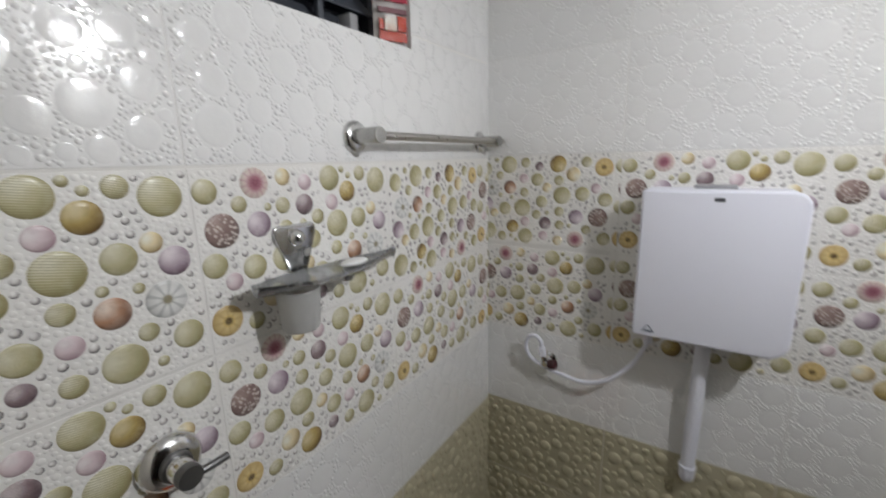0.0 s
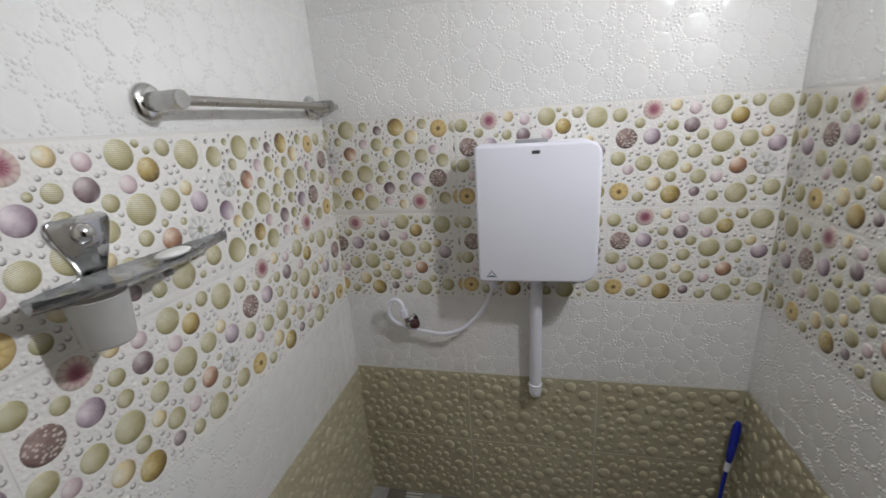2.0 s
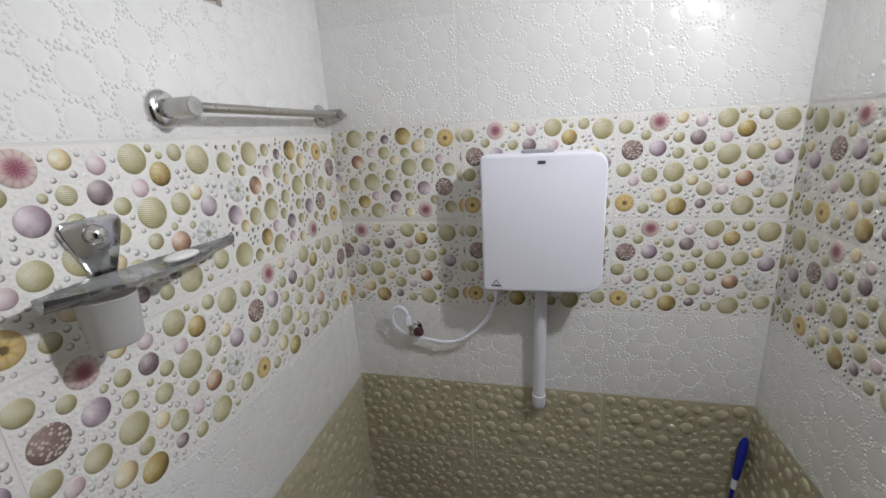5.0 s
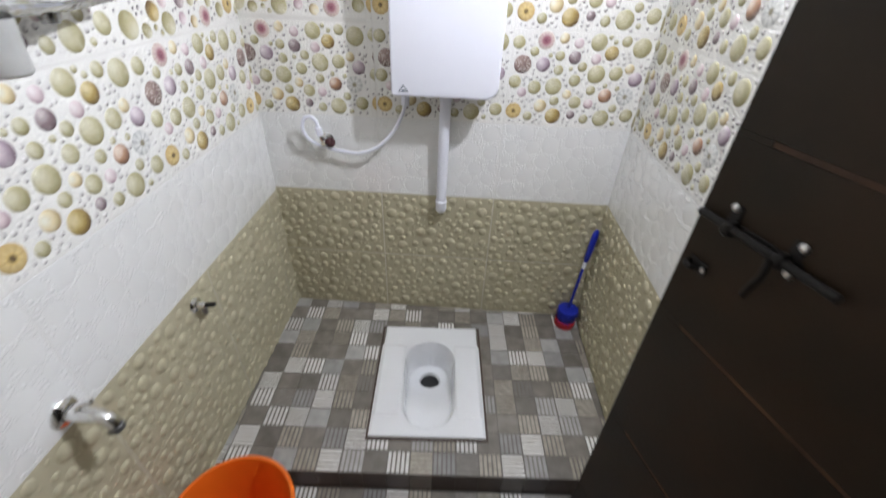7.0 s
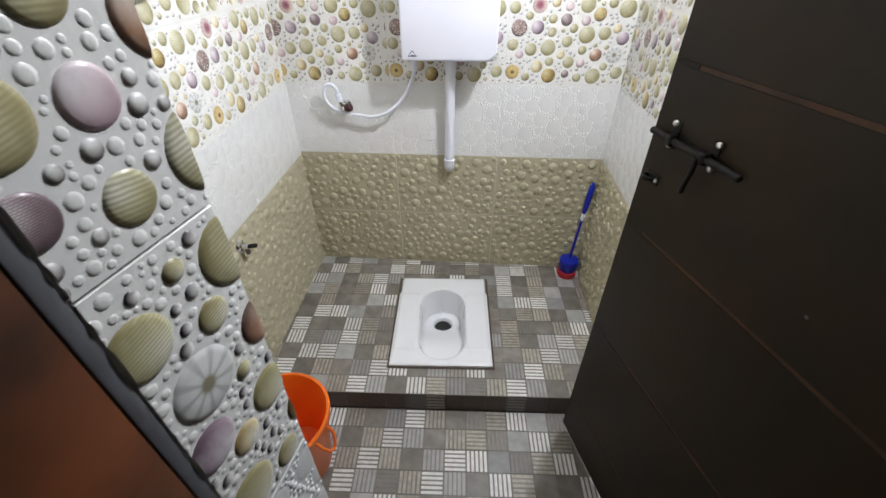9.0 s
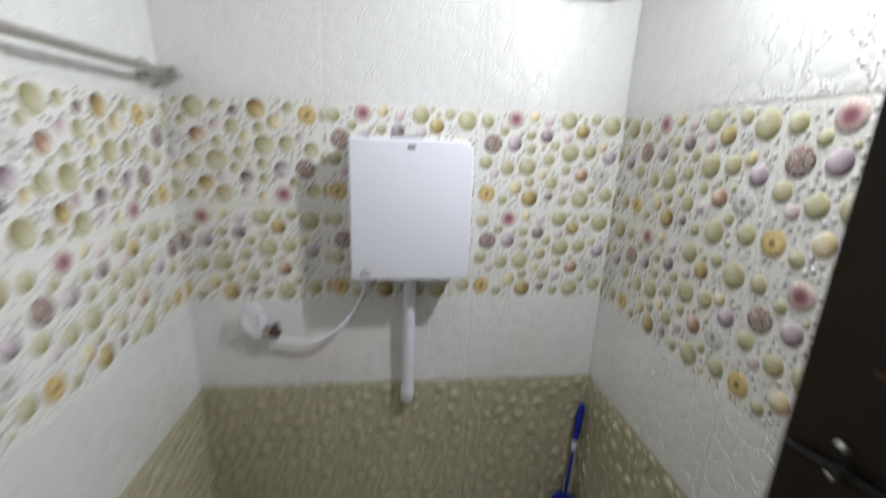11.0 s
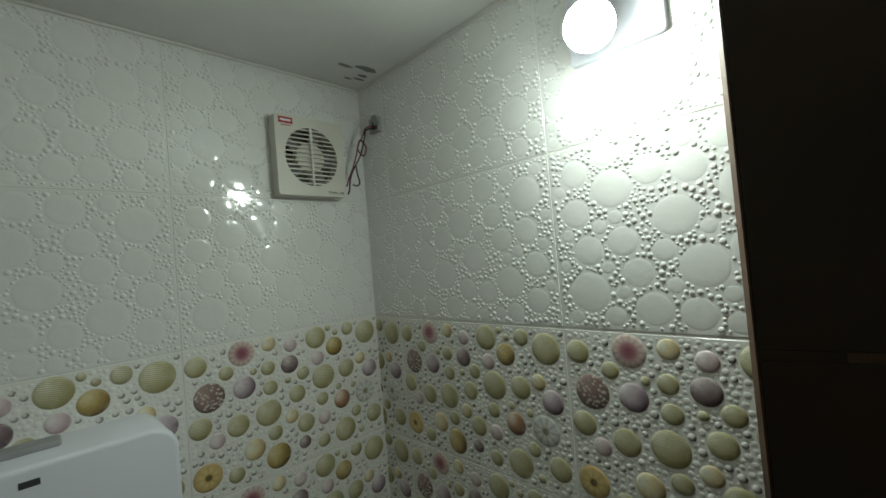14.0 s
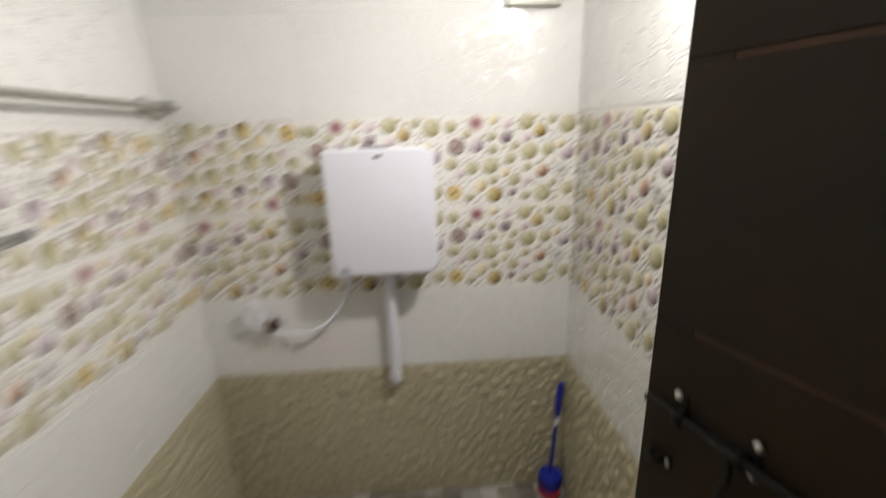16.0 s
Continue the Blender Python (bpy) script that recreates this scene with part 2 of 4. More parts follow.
M_PACK = mat("sachet_orange", (0.50, 0.05, 0.015), 0.22, noise_scale=30, noise_amt=0.5, color2=(0.32, 0.02, 0.015), bump=0.5, bump_scale=70)
M_PACKWHITE = mat("sachet_white", (0.70, 0.68, 0.62), 0.25, noise_scale=60, noise_amt=0.6, color2=(0.5, 0.2, 0.1), bump=0.5, bump_scale=70)
M_FOIL = mat("silver_foil", (0.62, 0.60, 0.58), 0.28, metal=0.35, noise_scale=40, noise_amt=0.5, color2=(0.45, 0.40, 0.38), bump=0.6, bump_scale=60)
M_MAROON = mat("maroon_print", (0.16, 0.05, 0.06), 0.4, noise_scale=60, noise_amt=0.5)
M_RISER = mat("brown_riser", (0.085, 0.058, 0.045), 0.3, noise_scale=15, noise_amt=0.6, color2=(0.05, 0.034, 0.028), bump=0.1)
M_BED = mat("floor_grout", (0.16, 0.145, 0.125), 0.8, noise_scale=15, noise_amt=0.5, bump=0.2)
M_SQ = [mat("square_taupe", (0.165, 0.147, 0.124), 0.26, noise_scale=22, noise_amt=0.9, color2=(0.250, 0.228, 0.200), bump=0.06, rough_var=0.15, rand=0.16),
        mat("square_grey", (0.38, 0.37, 0.355), 0.26, noise_scale=28, noise_amt=0.8, color2=(0.27, 0.26, 0.25), bump=0.06, rough_var=0.15, rand=0.25)]
M_SLAT = [mat("slat_white", (0.76, 0.75, 0.73), 0.26, noise_scale=50, noise_amt=0.5, color2=(0.48, 0.44, 0.38), rough_var=0.15, rand=0.15),
          mat("slat_tan", (0.43, 0.39, 0.32), 0.28, noise_scale=50, noise_amt=0.8, color2=(0.24, 0.21, 0.17), rough_var=0.15, rand=0.2),
          mat("slat_grey", (0.24, 0.22, 0.20), 0.28, noise_scale=50, noise_amt=0.5, rough_var=0.15, rand=0.2)]


def glow(name, colour, strength):
    m = bpy.data.materials.new(name)
    m.use_nodes = True
    b = m.node_tree.nodes["Principled BSDF"]
    b.inputs["Base Color"].default_value = (0.9, 0.9, 0.9, 1)
    b.inputs["Emission Color"].default_value = (*colour, 1)
    b.inputs["Emission Strength"].default_value = strength
    return m


M_GLOW = glow("bulb_glow", (0.97, 1.0, 1.0), BULB_STRENGTH)


# ---- shape helpers ----
def shaded(me, smooth=True):
    me.polygons.foreach_set("use_smooth", [smooth] * len(me.polygons))
    return me


def part(name, bm, material, parent=None, label="", smooth=True, at=None):
    me = bpy.data.meshes.new(name)
    bm.normal_update()
    for e in bm.edges:
        if len(e.link_faces) == 2 and e.calc_face_angle(0) > 0.7:
            e.smooth = False
    bm.to_mesh(me)
    bm.free()
    me.materials.append(material)
    shaded(me, smooth)
    ob = new(name, me)
    if parent is not None:
        ob.parent = parent
    if at is not None:
        ob.matrix_basis = at
    if label:
        tagged(ob, label)
    return ob


def under(child, owner):
    """Makes a part a piece of another part, where it stands."""
    child.parent, child.matrix_parent_inverse = owner, owner.matrix_basis.inverted()
    return child


def root(name, m, label, category, group="", kind=""):
    ob = new(name)
    ob.empty_display_size = 0.05
    ob.matrix_basis = m
    return tagged(ob, label, category, group, kind)


def box(x0, y0, z0, x1, y1, z1, bevel=0.0, segs=2, bm=None):
    own = bm is None
    bm = bm or bmesh.new()
    made = bmesh.ops.create_cube(bm, size=1, matrix=Matrix.LocRotScale(((x0 + x1) / 2, (y0 + y1) / 2, (z0 + z1) / 2), None, (x1 - x0, y1 - y0, z1 - z0)))
    if bevel:
        edges = list({e for v in made["verts"] for e in v.link_edges})
        bmesh.ops.bevel(bm, geom=edges, offset=bevel, segments=segs, affect="EDGES", profile=0.5)
    return bm


def lathe(profile, segs=32, bm=None, m=None):
    """Turns a profile of (radius, height) about z; profile ends with radius 0 are closed."""
    bm = bm or bmesh.new()
    rings = []
    m = m or Matrix()
    for r, z in profile:
        if r < 1e-6:
            rings.append([bm.verts.new(m @ Vector((0, 0, z)))])
        else:
            rings.append([bm.verts.new(m @ Vector((r * math.cos(2 * math.pi * k / segs), r * math.sin(2 * math.pi * k / segs), z))) for k in range(segs)])
    for a, b in zip(rings, rings[1:]):
        for k in range(segs):
            j = (k + 1) % segs
            if len(a) == 1 and len(b) > 1:
                bm.faces.new((a[0], b[k], b[j]))
            elif len(b) == 1 and len(a) > 1:
                bm.faces.new((a[k], a[j], b[0]))
            elif len(a) > 1:
                bm.faces.new((a[k], a[j], b[j], b[k]))
    bmesh.ops.recalc_face_normals(bm, faces=bm.faces)
    return bm


def rod(p, q, r, segs=20, bevel=0.0, bm=None, r2=None):
    """A capped rod from p to q."""
    p, q = Vector(p), Vector(q)
    d = (q - p)
    m = Matrix.Translation(p) @ d.to_track_quat("Z", "Y").to_matrix().to_4x4()
    h, r2 = d.length, r if r2 is None else r2
    b = min(bevel, r * 0.5)
    prof = [(0, 0), (r - b, 0), (r, b), (r2, h - b), (r2 - b, h), (0, h)] if b else [(0, 0), (r, 0), (r2, h), (0, h)]
    return lathe(prof, segs, bm, m)


def tube(points, r, segs=12, steps=8, bm=None):
    """A round tube swept along a smooth curve through the points."""
    pts = [Vector(p) for p in points]
    path = []
    for i in range(len(pts) - 1):
        a, b, c, d = pts[max(i - 1, 0)], pts[i], pts[i + 1], pts[min(i + 2, len(pts) - 1)]
        for k in range(steps):
            s = k / steps
            path.append(0.5 * ((2 * b) + (c - a) * s + (2 * a - 5 * b + 4 * c - d) * s * s + (3 * b - a - 3 * c + d) * s ** 3))
    path.append(pts[-1])
    bm = bm or bmesh.new()
    up, rings = Vector((0.13, 0.2, 0.97)), []
    for i, p in enumerate(path):
        t = (path[min(i + 1, len(path) - 1)] - path[max(i - 1, 0)]).normalized()
        side = t.cross(up)
        if side.length < 1e-4:
            side = t.cross(Vector((1, 0, 0)))
        side.normalize()
        up = side.cross(t).normalized()
        rings.append([bm.verts.new(p + r * (math.cos(2 * math.pi * k / segs) * side + math.sin(2 * math.pi * k / segs) * up)) for k in range(segs)])
    for a, b in zip(rings, rings[1:]):
        for k in range(segs):
            bm.faces.new((a[k], a[(k + 1) % segs], b[(k + 1) % segs], b[k]))
    bm.faces.new(rings[0][::-1])
    bm.faces.new(rings[-1])
    bmesh.ops.recalc_face_normals(bm, faces=bm.faces)
    return bm


def prism(outline, z0, z1, bevel=0.0, segs=2):
    """A plate with the given outline, from z0 to z1."""
    bm = bmesh.new()
    low = [bm.verts.new((x, y, z0)) for x, y in outline]
    high = [bm.verts.new((x, y, z1)) for x, y in outline]
    n = len(outline)
    bm.faces.new(low[::-1])
    top = bm.faces.new(high)
    for k in range(n):
        bm.faces.new((low[k], low[(k + 1) % n], high[(k + 1) % n], high[k]))
    bmesh.ops.recalc_face_normals(bm, faces=bm.faces)
    if bevel:
        bmesh.ops.bevel(bm, geom=list(top.edges), offset=bevel, segments=segs, affect="EDGES", profile=0.5)
    return bm


def rounded(x0, y0, x1, y1, radii, segs=8):
    """The outline of a rectangle with its own radius at each corner: lower left, lower right, upper right, upper left."""
    out = []
    for (cx, cy, sx, sy, a0), r in zip(((x0, y0, 1, 1, 180), (x1, y0, -1, 1, 270), (x1, y1, -1, -1, 0), (x0, y1, 1, -1, 90)), radii):
        for k in range(segs + 1):
            a = radians(a0 + 90 * k / segs)
            out.append((cx + sx * r + r * math.cos(a), cy + sy * r + r * math.sin(a)))
    return out


def smoothstep(a, b, x):
    s = min(max((x - a) / (b - a), 0), 1)
    return s * s * (3 - 2 * s)


def lettering(text, size, depth, material, m, parent, name="lettering"):
    cu = bpy.data.curves.new(name, "FONT")
    cu.body, cu.size, cu.extrude, cu.align_x, cu.align_y = text, size, depth, "CENTER", "CENTER"
    tmp = bpy.data.objects.new(name, cu)
    me = bpy.data.meshes.new_from_object(tmp)
    bpy.data.objects.remove(tmp)
    me.name = name
    me.materials.clear()
    me.materials.append(material)
    ob = new(name, me)
    ob.parent, ob.matrix_basis = parent, m
    return ob


# ---- relief wall tiles ----
class Relief:
    """Gathers the domes and the body of one glazed tile: x along, y up, z out of the wall."""

    def __init__(self, materials):
        self.v, self.f, self.m, self.uv, self.materials = [], [], [], [], materials

    def slab(self, w, h, t=0.008, b=0.0005):
        i = len(self.v)
        for z, d in ((-t, 0), (-b, 0), (0, b)):
            self.v += [(d, d, z), (w - d, d, z), (w - d, h - d, z), (d, h - d, z)]
        self.uv += [(0, 0)] * 12
        for a in (0, 4):
            for k in range(4):
                j = (k + 1) % 4
                self.f.append((i + a + k, i + a + j, i + a + 4 + j, i + a + 4 + k))
        self.f.append((i + 8, i + 9, i + 10, i + 11))
        self.m += [0] * 9

    def dome(self, x, y, r, profile, segs, material=0, turn=0.0):
        i, c, s = len(self.v), math.cos(turn), math.sin(turn)
        for q, z in profile[:-1]:
            for k in range(segs):
                a = 2 * math.pi * k / segs
                ux, uy = q * math.cos(a), q * math.sin(a)
                self.v.append((x + r * ux, y + r * uy, z))
                self.uv.append((c * ux - s * uy, s * ux + c * uy))
        self.v.append((x, y, profile[-1][1]))
        self.uv.append((0, 0))
        n = len(profile) - 1
        for a in range(n - 1):
            for k in range(segs):
                j = (k + 1) % segs
                self.f.append((i + a * segs + k, i + a * segs + j, i + (a + 1) * segs + j, i + (a + 1) * segs + k))
        for k in range(segs):
            self.f.append((i + (n - 1) * segs + k, i + (n - 1) * segs + (k + 1) % segs, i + n * segs))
        self.m += [material] * (segs * n)

    def mesh(self, name):
        me = bpy.data.meshes.new(name)
        me.from_pydata(self.v, [], self.f)
        for m in self.materials:
            me.materials.append(m)
        me.polygons.foreach_set("material_index", self.m)
        layer = me.uv_layers.new(name="UVMap")
        idx = np.empty(len(me.loops), dtype=np.int32)
        me.loops.foreach_get("vertex_index", idx)
        layer.data.foreach_set("uv", np.array(self.uv, dtype=np.float32)[idx].ravel())
        smooth = [True] * len(me.polygons)
        smooth[:9] = [False] * 9
        me.polygons.foreach_set("use_smooth", smooth)
        me.update()
        return me


def scatter(rng, w, h, sizes, gap, taken=(), edge=0.002, tries=500):
    """Packs discs of falling size without overlap."""
    got = np.array([list(d) for d in taken] or [[-9, -9, 0]], dtype=float)
    new_ones = []
    for r0, r1, count in sizes:
        placed = 0
        for _ in range(tries * 4):
            if placed >= count:
                break
            r = rng.uniform(r0, r1)
            x, y = rng.uniform(r + edge, w - r - edge), rng.uniform(r + edge, h - r - edge)
            if np.all(np.hypot(got[:, 0] - x, got[:, 1] - y) > got[:, 2] + r + gap):
                got = np.vstack([got, (x, y, r)])
                new_ones.append((x, y, r))
                placed += 1
    return new_ones


TILE_W, TILE_H = 0.4504, 0.3004


def white_tile(seed):
    rng = random.Random(seed)
    t = Relief([M_WHITE])
    t.slab(TILE_W, TILE_H)
    big = scatter(rng, TILE_W, TILE_H, ((0.029, 0.033, 8), (0.022, 0.026, 16), (0.015, 0.019, 20), (0.0095, 0.0125, 16)), 0.0046)
    for x, y, r in big:
        hgt = 0.0003 + 0.017 * r
        t.dome(x, y, r, ((1.0, -0.0001), (0.95, 0.22 * hgt), (0.86, 0.47 * hgt), (0.66, 0.76 * hgt), (0.35, 0.94 * hgt), (0, hgt)), 30)
    for x, y, r in scatter(rng, TILE_W, TILE_H, ((0.0038, 0.0048, 200), (0.0022, 0.0036, 1300)), 0.0002, big, tries=4200):
        t.dome(x, y, r, ((1.0, -0.0001), (0.84, 0.22 * r), (0.45, 0.38 * r), (0, 0.44 * r)), 9)
    return t.mesh("white_relief_tile")


def olive_tile(seed):
    rng = random.Random(seed)
    t = Relief([M_OLIVE])
    t.slab(TILE_W, TILE_H)
    big = scatter(rng, TILE_W, TILE_H, ((0.0190, 0.0222, 14), (0.0130, 0.0160, 27), (0.0090, 0.0115, 36), (0.0045, 0.0065, 44)), 0.0048)
    for x, y, r in big:
        hgt = min(0.40 * r, 0.0078)
        t.dome(x, y, r, ((1.0, -0.0003), (0.93, 0.30 * hgt), (0.78, 0.62 * hgt), (0.5, 0.88 * hgt), (0, hgt)), 20)
    return t.mesh("olive_relief_tile")


DECOR = {  # kind: places across and up, in parts of the tile, and radii
    "g": ((.047, .879, .022), (.165, .796, .0145), (.607, .910, .029), (.798, .930, .0165), (.913, .873, .0295), (.351, .763, .0155), (.356, .620, .016),
          (.524, .663, .0155), (.635, .593, .029), (.775, .610, .0225), (.049, .480, .0225), (.200, .427, .0225), (.340, .447, .028), (.487, .520, .0195),
          (.620, .423, .0155), (.365, .290, .016), (.522, .284, .021), (.817, .237, .014), (.931, .164, .0225), (.180, .104, .016), (.613, .101, .016),
          (.742, .121, .0285)),
    "f": ((.236, .908, .028),), "o": ((.362, .934, .016), (.866, .663, .0155), (.451, .367, .0155), (.265, .227, .022)),
    "p": ((.469, .893, .0155), (.611, .746, .0165), (.111, .370, .0155), (.624, .274, .016)), "y": ((.711, .810, .0225), (.373, .121, .027)),
    "d": ((.458, .753, .0205), (.509, .144, .0145)), "s": ((.091, .663, .029),), "v": ((.238, .670, .023), (.924, .557, .0225)),
    "b": ((.735, .370, .0225),), "w": ((.882, .374, .0285),), "e": ((.065, .160, .027),),
}


def decor_tile():
    rng = random.Random(5)
    kinds = "gfopydsvbwe"
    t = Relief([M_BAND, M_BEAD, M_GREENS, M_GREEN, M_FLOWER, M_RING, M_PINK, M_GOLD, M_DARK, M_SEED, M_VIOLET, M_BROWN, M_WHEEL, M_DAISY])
    t.slab(TILE_W, TILE_H)
    taken = []
    for kind in kinds:
        for u, v, r in DECOR[kind]:
            x, y = u * TILE_W, v * TILE_H
            r = min(r, x - 0.001, TILE_W - x - 0.001, y - 0.001, TILE_H - y - 0.001)
            taken.append((x, y, r))
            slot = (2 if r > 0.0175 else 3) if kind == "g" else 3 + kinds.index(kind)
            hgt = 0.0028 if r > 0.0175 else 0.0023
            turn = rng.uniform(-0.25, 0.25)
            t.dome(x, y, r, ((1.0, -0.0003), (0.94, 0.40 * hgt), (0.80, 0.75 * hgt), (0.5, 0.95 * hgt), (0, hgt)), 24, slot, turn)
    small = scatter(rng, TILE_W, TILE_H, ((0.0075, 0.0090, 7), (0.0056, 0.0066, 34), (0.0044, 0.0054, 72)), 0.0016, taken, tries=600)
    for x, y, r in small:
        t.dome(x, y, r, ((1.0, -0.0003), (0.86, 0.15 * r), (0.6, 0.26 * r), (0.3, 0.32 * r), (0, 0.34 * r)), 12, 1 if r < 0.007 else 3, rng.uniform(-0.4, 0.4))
    for x, y, r in scatter(rng, TILE_W, TILE_H, ((0.0044, 0.0056, 90), (0.0034, 0.0044, 260), (0.0022, 0.0034, 800)), 0.0002, taken + small, tries=3200):
        t.dome(x, y, r, ((1.0, -0.0002), (0.8, 0.09 * r), (0.45, 0.15 * r), (0, 0.17 * r)), 9)
    return t.mesh("decor_tile")


WHITE = [white_tile(11), white_tile(23)]
OLIVE = [olive_tile(31), olive_tile(47)]
DECOR_MESH = decor_tile()
cut_meshes = {}


def cut_tile(me, u0, u1, v0, v1):
    """The part of a tile between two cuts across and two cuts up, shared by alike pieces."""
    if u0 <= 0 and u1 >= TILE_W and v0 <= 0 and v1 >= TILE_H:
        return me
    key = (me.name, round(u0, 4), round(u1, 4), round(v0, 4), round(v1, 4))
    if key not in cut_meshes:
        bm = bmesh.new()
        bm.from_mesh(me)
        for co, no in (((u0, 0, 0), (-1, 0, 0)), ((u1, 0, 0), (1, 0, 0)), ((0, v0, 0), (0, -1, 0)), ((0, v1, 0), (0, 1, 0))):
            bmesh.ops.bisect_plane(bm, geom=bm.verts[:] + bm.edges[:] + bm.faces[:], dist=1e-5, plane_co=co, plane_no=no, clear_outer=True)
        out = bpy.data.meshes.new(me.name + "_cut")
        bm.to_mesh(out)
        bm.free()
        for m in me.materials:
            out.materials.append(m)
        cut_meshes[key] = out
    return cut_meshes[key]


def lay(wall, frame_m, me, s, z, s0, s1, z0, z1, turned=False):
    """Lays one tile whose lower left corner is at s along the wall and height z, cut to s0..s1 and z0..z1."""
    u0, u1, v0, v1 = s0 - s, s1 - s, z0 - z, z1 - z
    u0, u1, v0, v1 = max(u0, 0), min(u1, TILE_W), max(v0, 0), min(v1, TILE_H)
    if u1 - u0 < 0.004 or v1 - v0 < 0.004:
        return
    m = frame_m @ Matrix.Translation((s, z, 0))
    if turned:
        u0, u1, v0, v1 = TILE_W - u1, TILE_W - u0, TILE_H - v1, TILE_H - v0
        m = m @ Matrix.Translation((TILE_W, TILE_H, 0)) @ pose(0, 0, 0, 0, 0, 180)
    ob = new("tile", cut_tile(me, u0, u1, v0, v1))
    ob.parent = wall
    ob.matrix_basis = m


def course_mesh(row, k):
    if row <= 1:
        return OLIVE[(k + row) % 2]
    if row in (3, 4):
        return DECOR_MESH
    return WHITE[(k * 2 + row) % 2]


# frames of the walls: along, up, out
F_BACK = Matrix(((1, 0, 0, 0), (0, 0, -1, D), (0, 1, 0, 0), (0, 0, 0, 1)))
F_LEFT = Matrix(((0, 0, 1, 0), (1, 0, 0, 0), (0, 1, 0, 0), (0, 0, 0, 1)))
F_RIGHT = Matrix(((0, 0, -1, W), (-1, 0, 0, D), (0, 1, 0, 0), (0, 0, 0, 1)))


def setting(name, bm, material, label, category, smooth=False):
    return tagged(part(name, bm, material, None, "", smooth), label, category, "", "structure")


RECESS = 0.0007

# ---- structure ----
WIN = (0.60, 1.184, 1.872, 2.165)   # window in the left wall: y from, y to, z from, z to
wall_back = setting("wall_north", box(-0.15, D + RECESS, 0, W + 0.16, D + 0.15, CEIL + 0.1), M_GROUT, "tiled back wall in olive, white and pebble courses", "wall")
wall_right = setting("wall_east", box(W + RECESS, 0.20, 0, W + 0.16, D + RECESS, CEIL + 0.1), M_GROUT, "tiled side wall in olive, white and pebble courses", "wall")
bm = box(-0.15, -0.06, 0, -RECESS, D + RECESS, WIN[2])
box(-0.15, -0.06, WIN[3], -RECESS, D + RECESS, CEIL + 0.1, bm=bm)
box(-0.15, -0.06, WIN[2], -RECESS, WIN[0], WIN[3], bm=bm)
box(-0.15, WIN[1], WIN[2], -RECESS, D + RECESS, WIN[3], bm=bm)
wall_left = setting("wall_west", bm, M_GROUT, "tiled side wall with a small high window", "wall")
bm = box(-RECESS, 0.038, 0, 0.583, FRONT - RECESS, CEIL + 0.1)
box(-RECESS, -0.06, 0, 0.532, 0.038, CEIL + 0.1, bm=bm)
box(0.592, 0.038, 2.09, W + 0.30, FRONT - RECESS, CEIL + 0.1, bm=bm)
box(0.532, -0.06, 2.09, W + 0.30, 0.038, CEIL + 0.1, bm=bm)
box(1.445, -0.06, 0, W + 0.30, 0.20, 2.09, bm=bm)
wall_front = setting("wall_south", bm, M_PLASTER, "plastered wall with the doorway, tiled at its reveal", "wall")
ceiling = setting("ceiling", box(-0.15, -0.06, CEIL, W + 0.30, D + 0.15, CEIL + 0.12), M_PAINT, "grey painted ceiling with a peeled patch", "ceiling")
trim = setting("trim", box(0, D - 0.006, CEIL - 0.007, W, D, CEIL - 0.0005, 0.002), M_GROUT, "rough plaster line under the ceiling", "trim")
trim_side = setting("trim_side", box(W - 0.006, 0.2, CEIL - 0.007, W, D - 0.007, CEIL - 0.0005, 0.002), M_GROUT, "rough plaster line under the ceiling", "trim")

# flaked paint on the ceiling
rng = random.Random(3)
for cx, cy, rx, ry in ((1.235, 1.492, 0.020, 0.006), (1.285, 1.480, 0.030, 0.010), (1.296, 1.515, 0.014, 0.006), (1.300, 1.535, 0.016, 0.004), (1.275, 1.545, 0.012, 0.004)):
    outline = [(cx + rx * rng.uniform(0.6, 1.1) * math.cos(a), cy + ry * rng.uniform(0.6, 1.1) * math.sin(a)) for a in [2 * math.pi * k / 14 for k in range(14)]]
    part("flaked_patch", prism(outline, CEIL - 0.002, CEIL + 0.001), M_PEEL, ceiling, "bare grey plaster patch", smooth=False)

# hall outside the door
hall_floor = setting("floor_hall", box(-0.7, -1.8, -0.1, 2.3, -0.06, 0.0), M_BED, "dark hall floor outside the door", "floor")
bm = box(-0.8, -1.9, 0, -0.7, -0.06, 2.5)
box(2.3, -1.9, 0, 2.4, -0.06, 2.5, bm=bm)
box(-0.7, -1.9, 0, 2.3, -1.8, 2.5, bm=bm)
box(-0.8, -0.08, 0, -0.15, -0.06, 2.5, bm=bm)
box(W + 0.30, -0.08, 0, 2.4, -0.06, 2.5, bm=bm)
box(-0.15, -0.08, CEIL + 0.1, W + 0.30, -0.06, 2.5, bm=bm)
setting("wall_hall", bm, M_PLASTER, "plain plastered hall walls", "wall")
setting("ceiling_hall", box(-0.8, -1.9, 2.5, 2.4, -0.06, 2.6), M_PAINT, "plain hall ceiling", "ceiling")

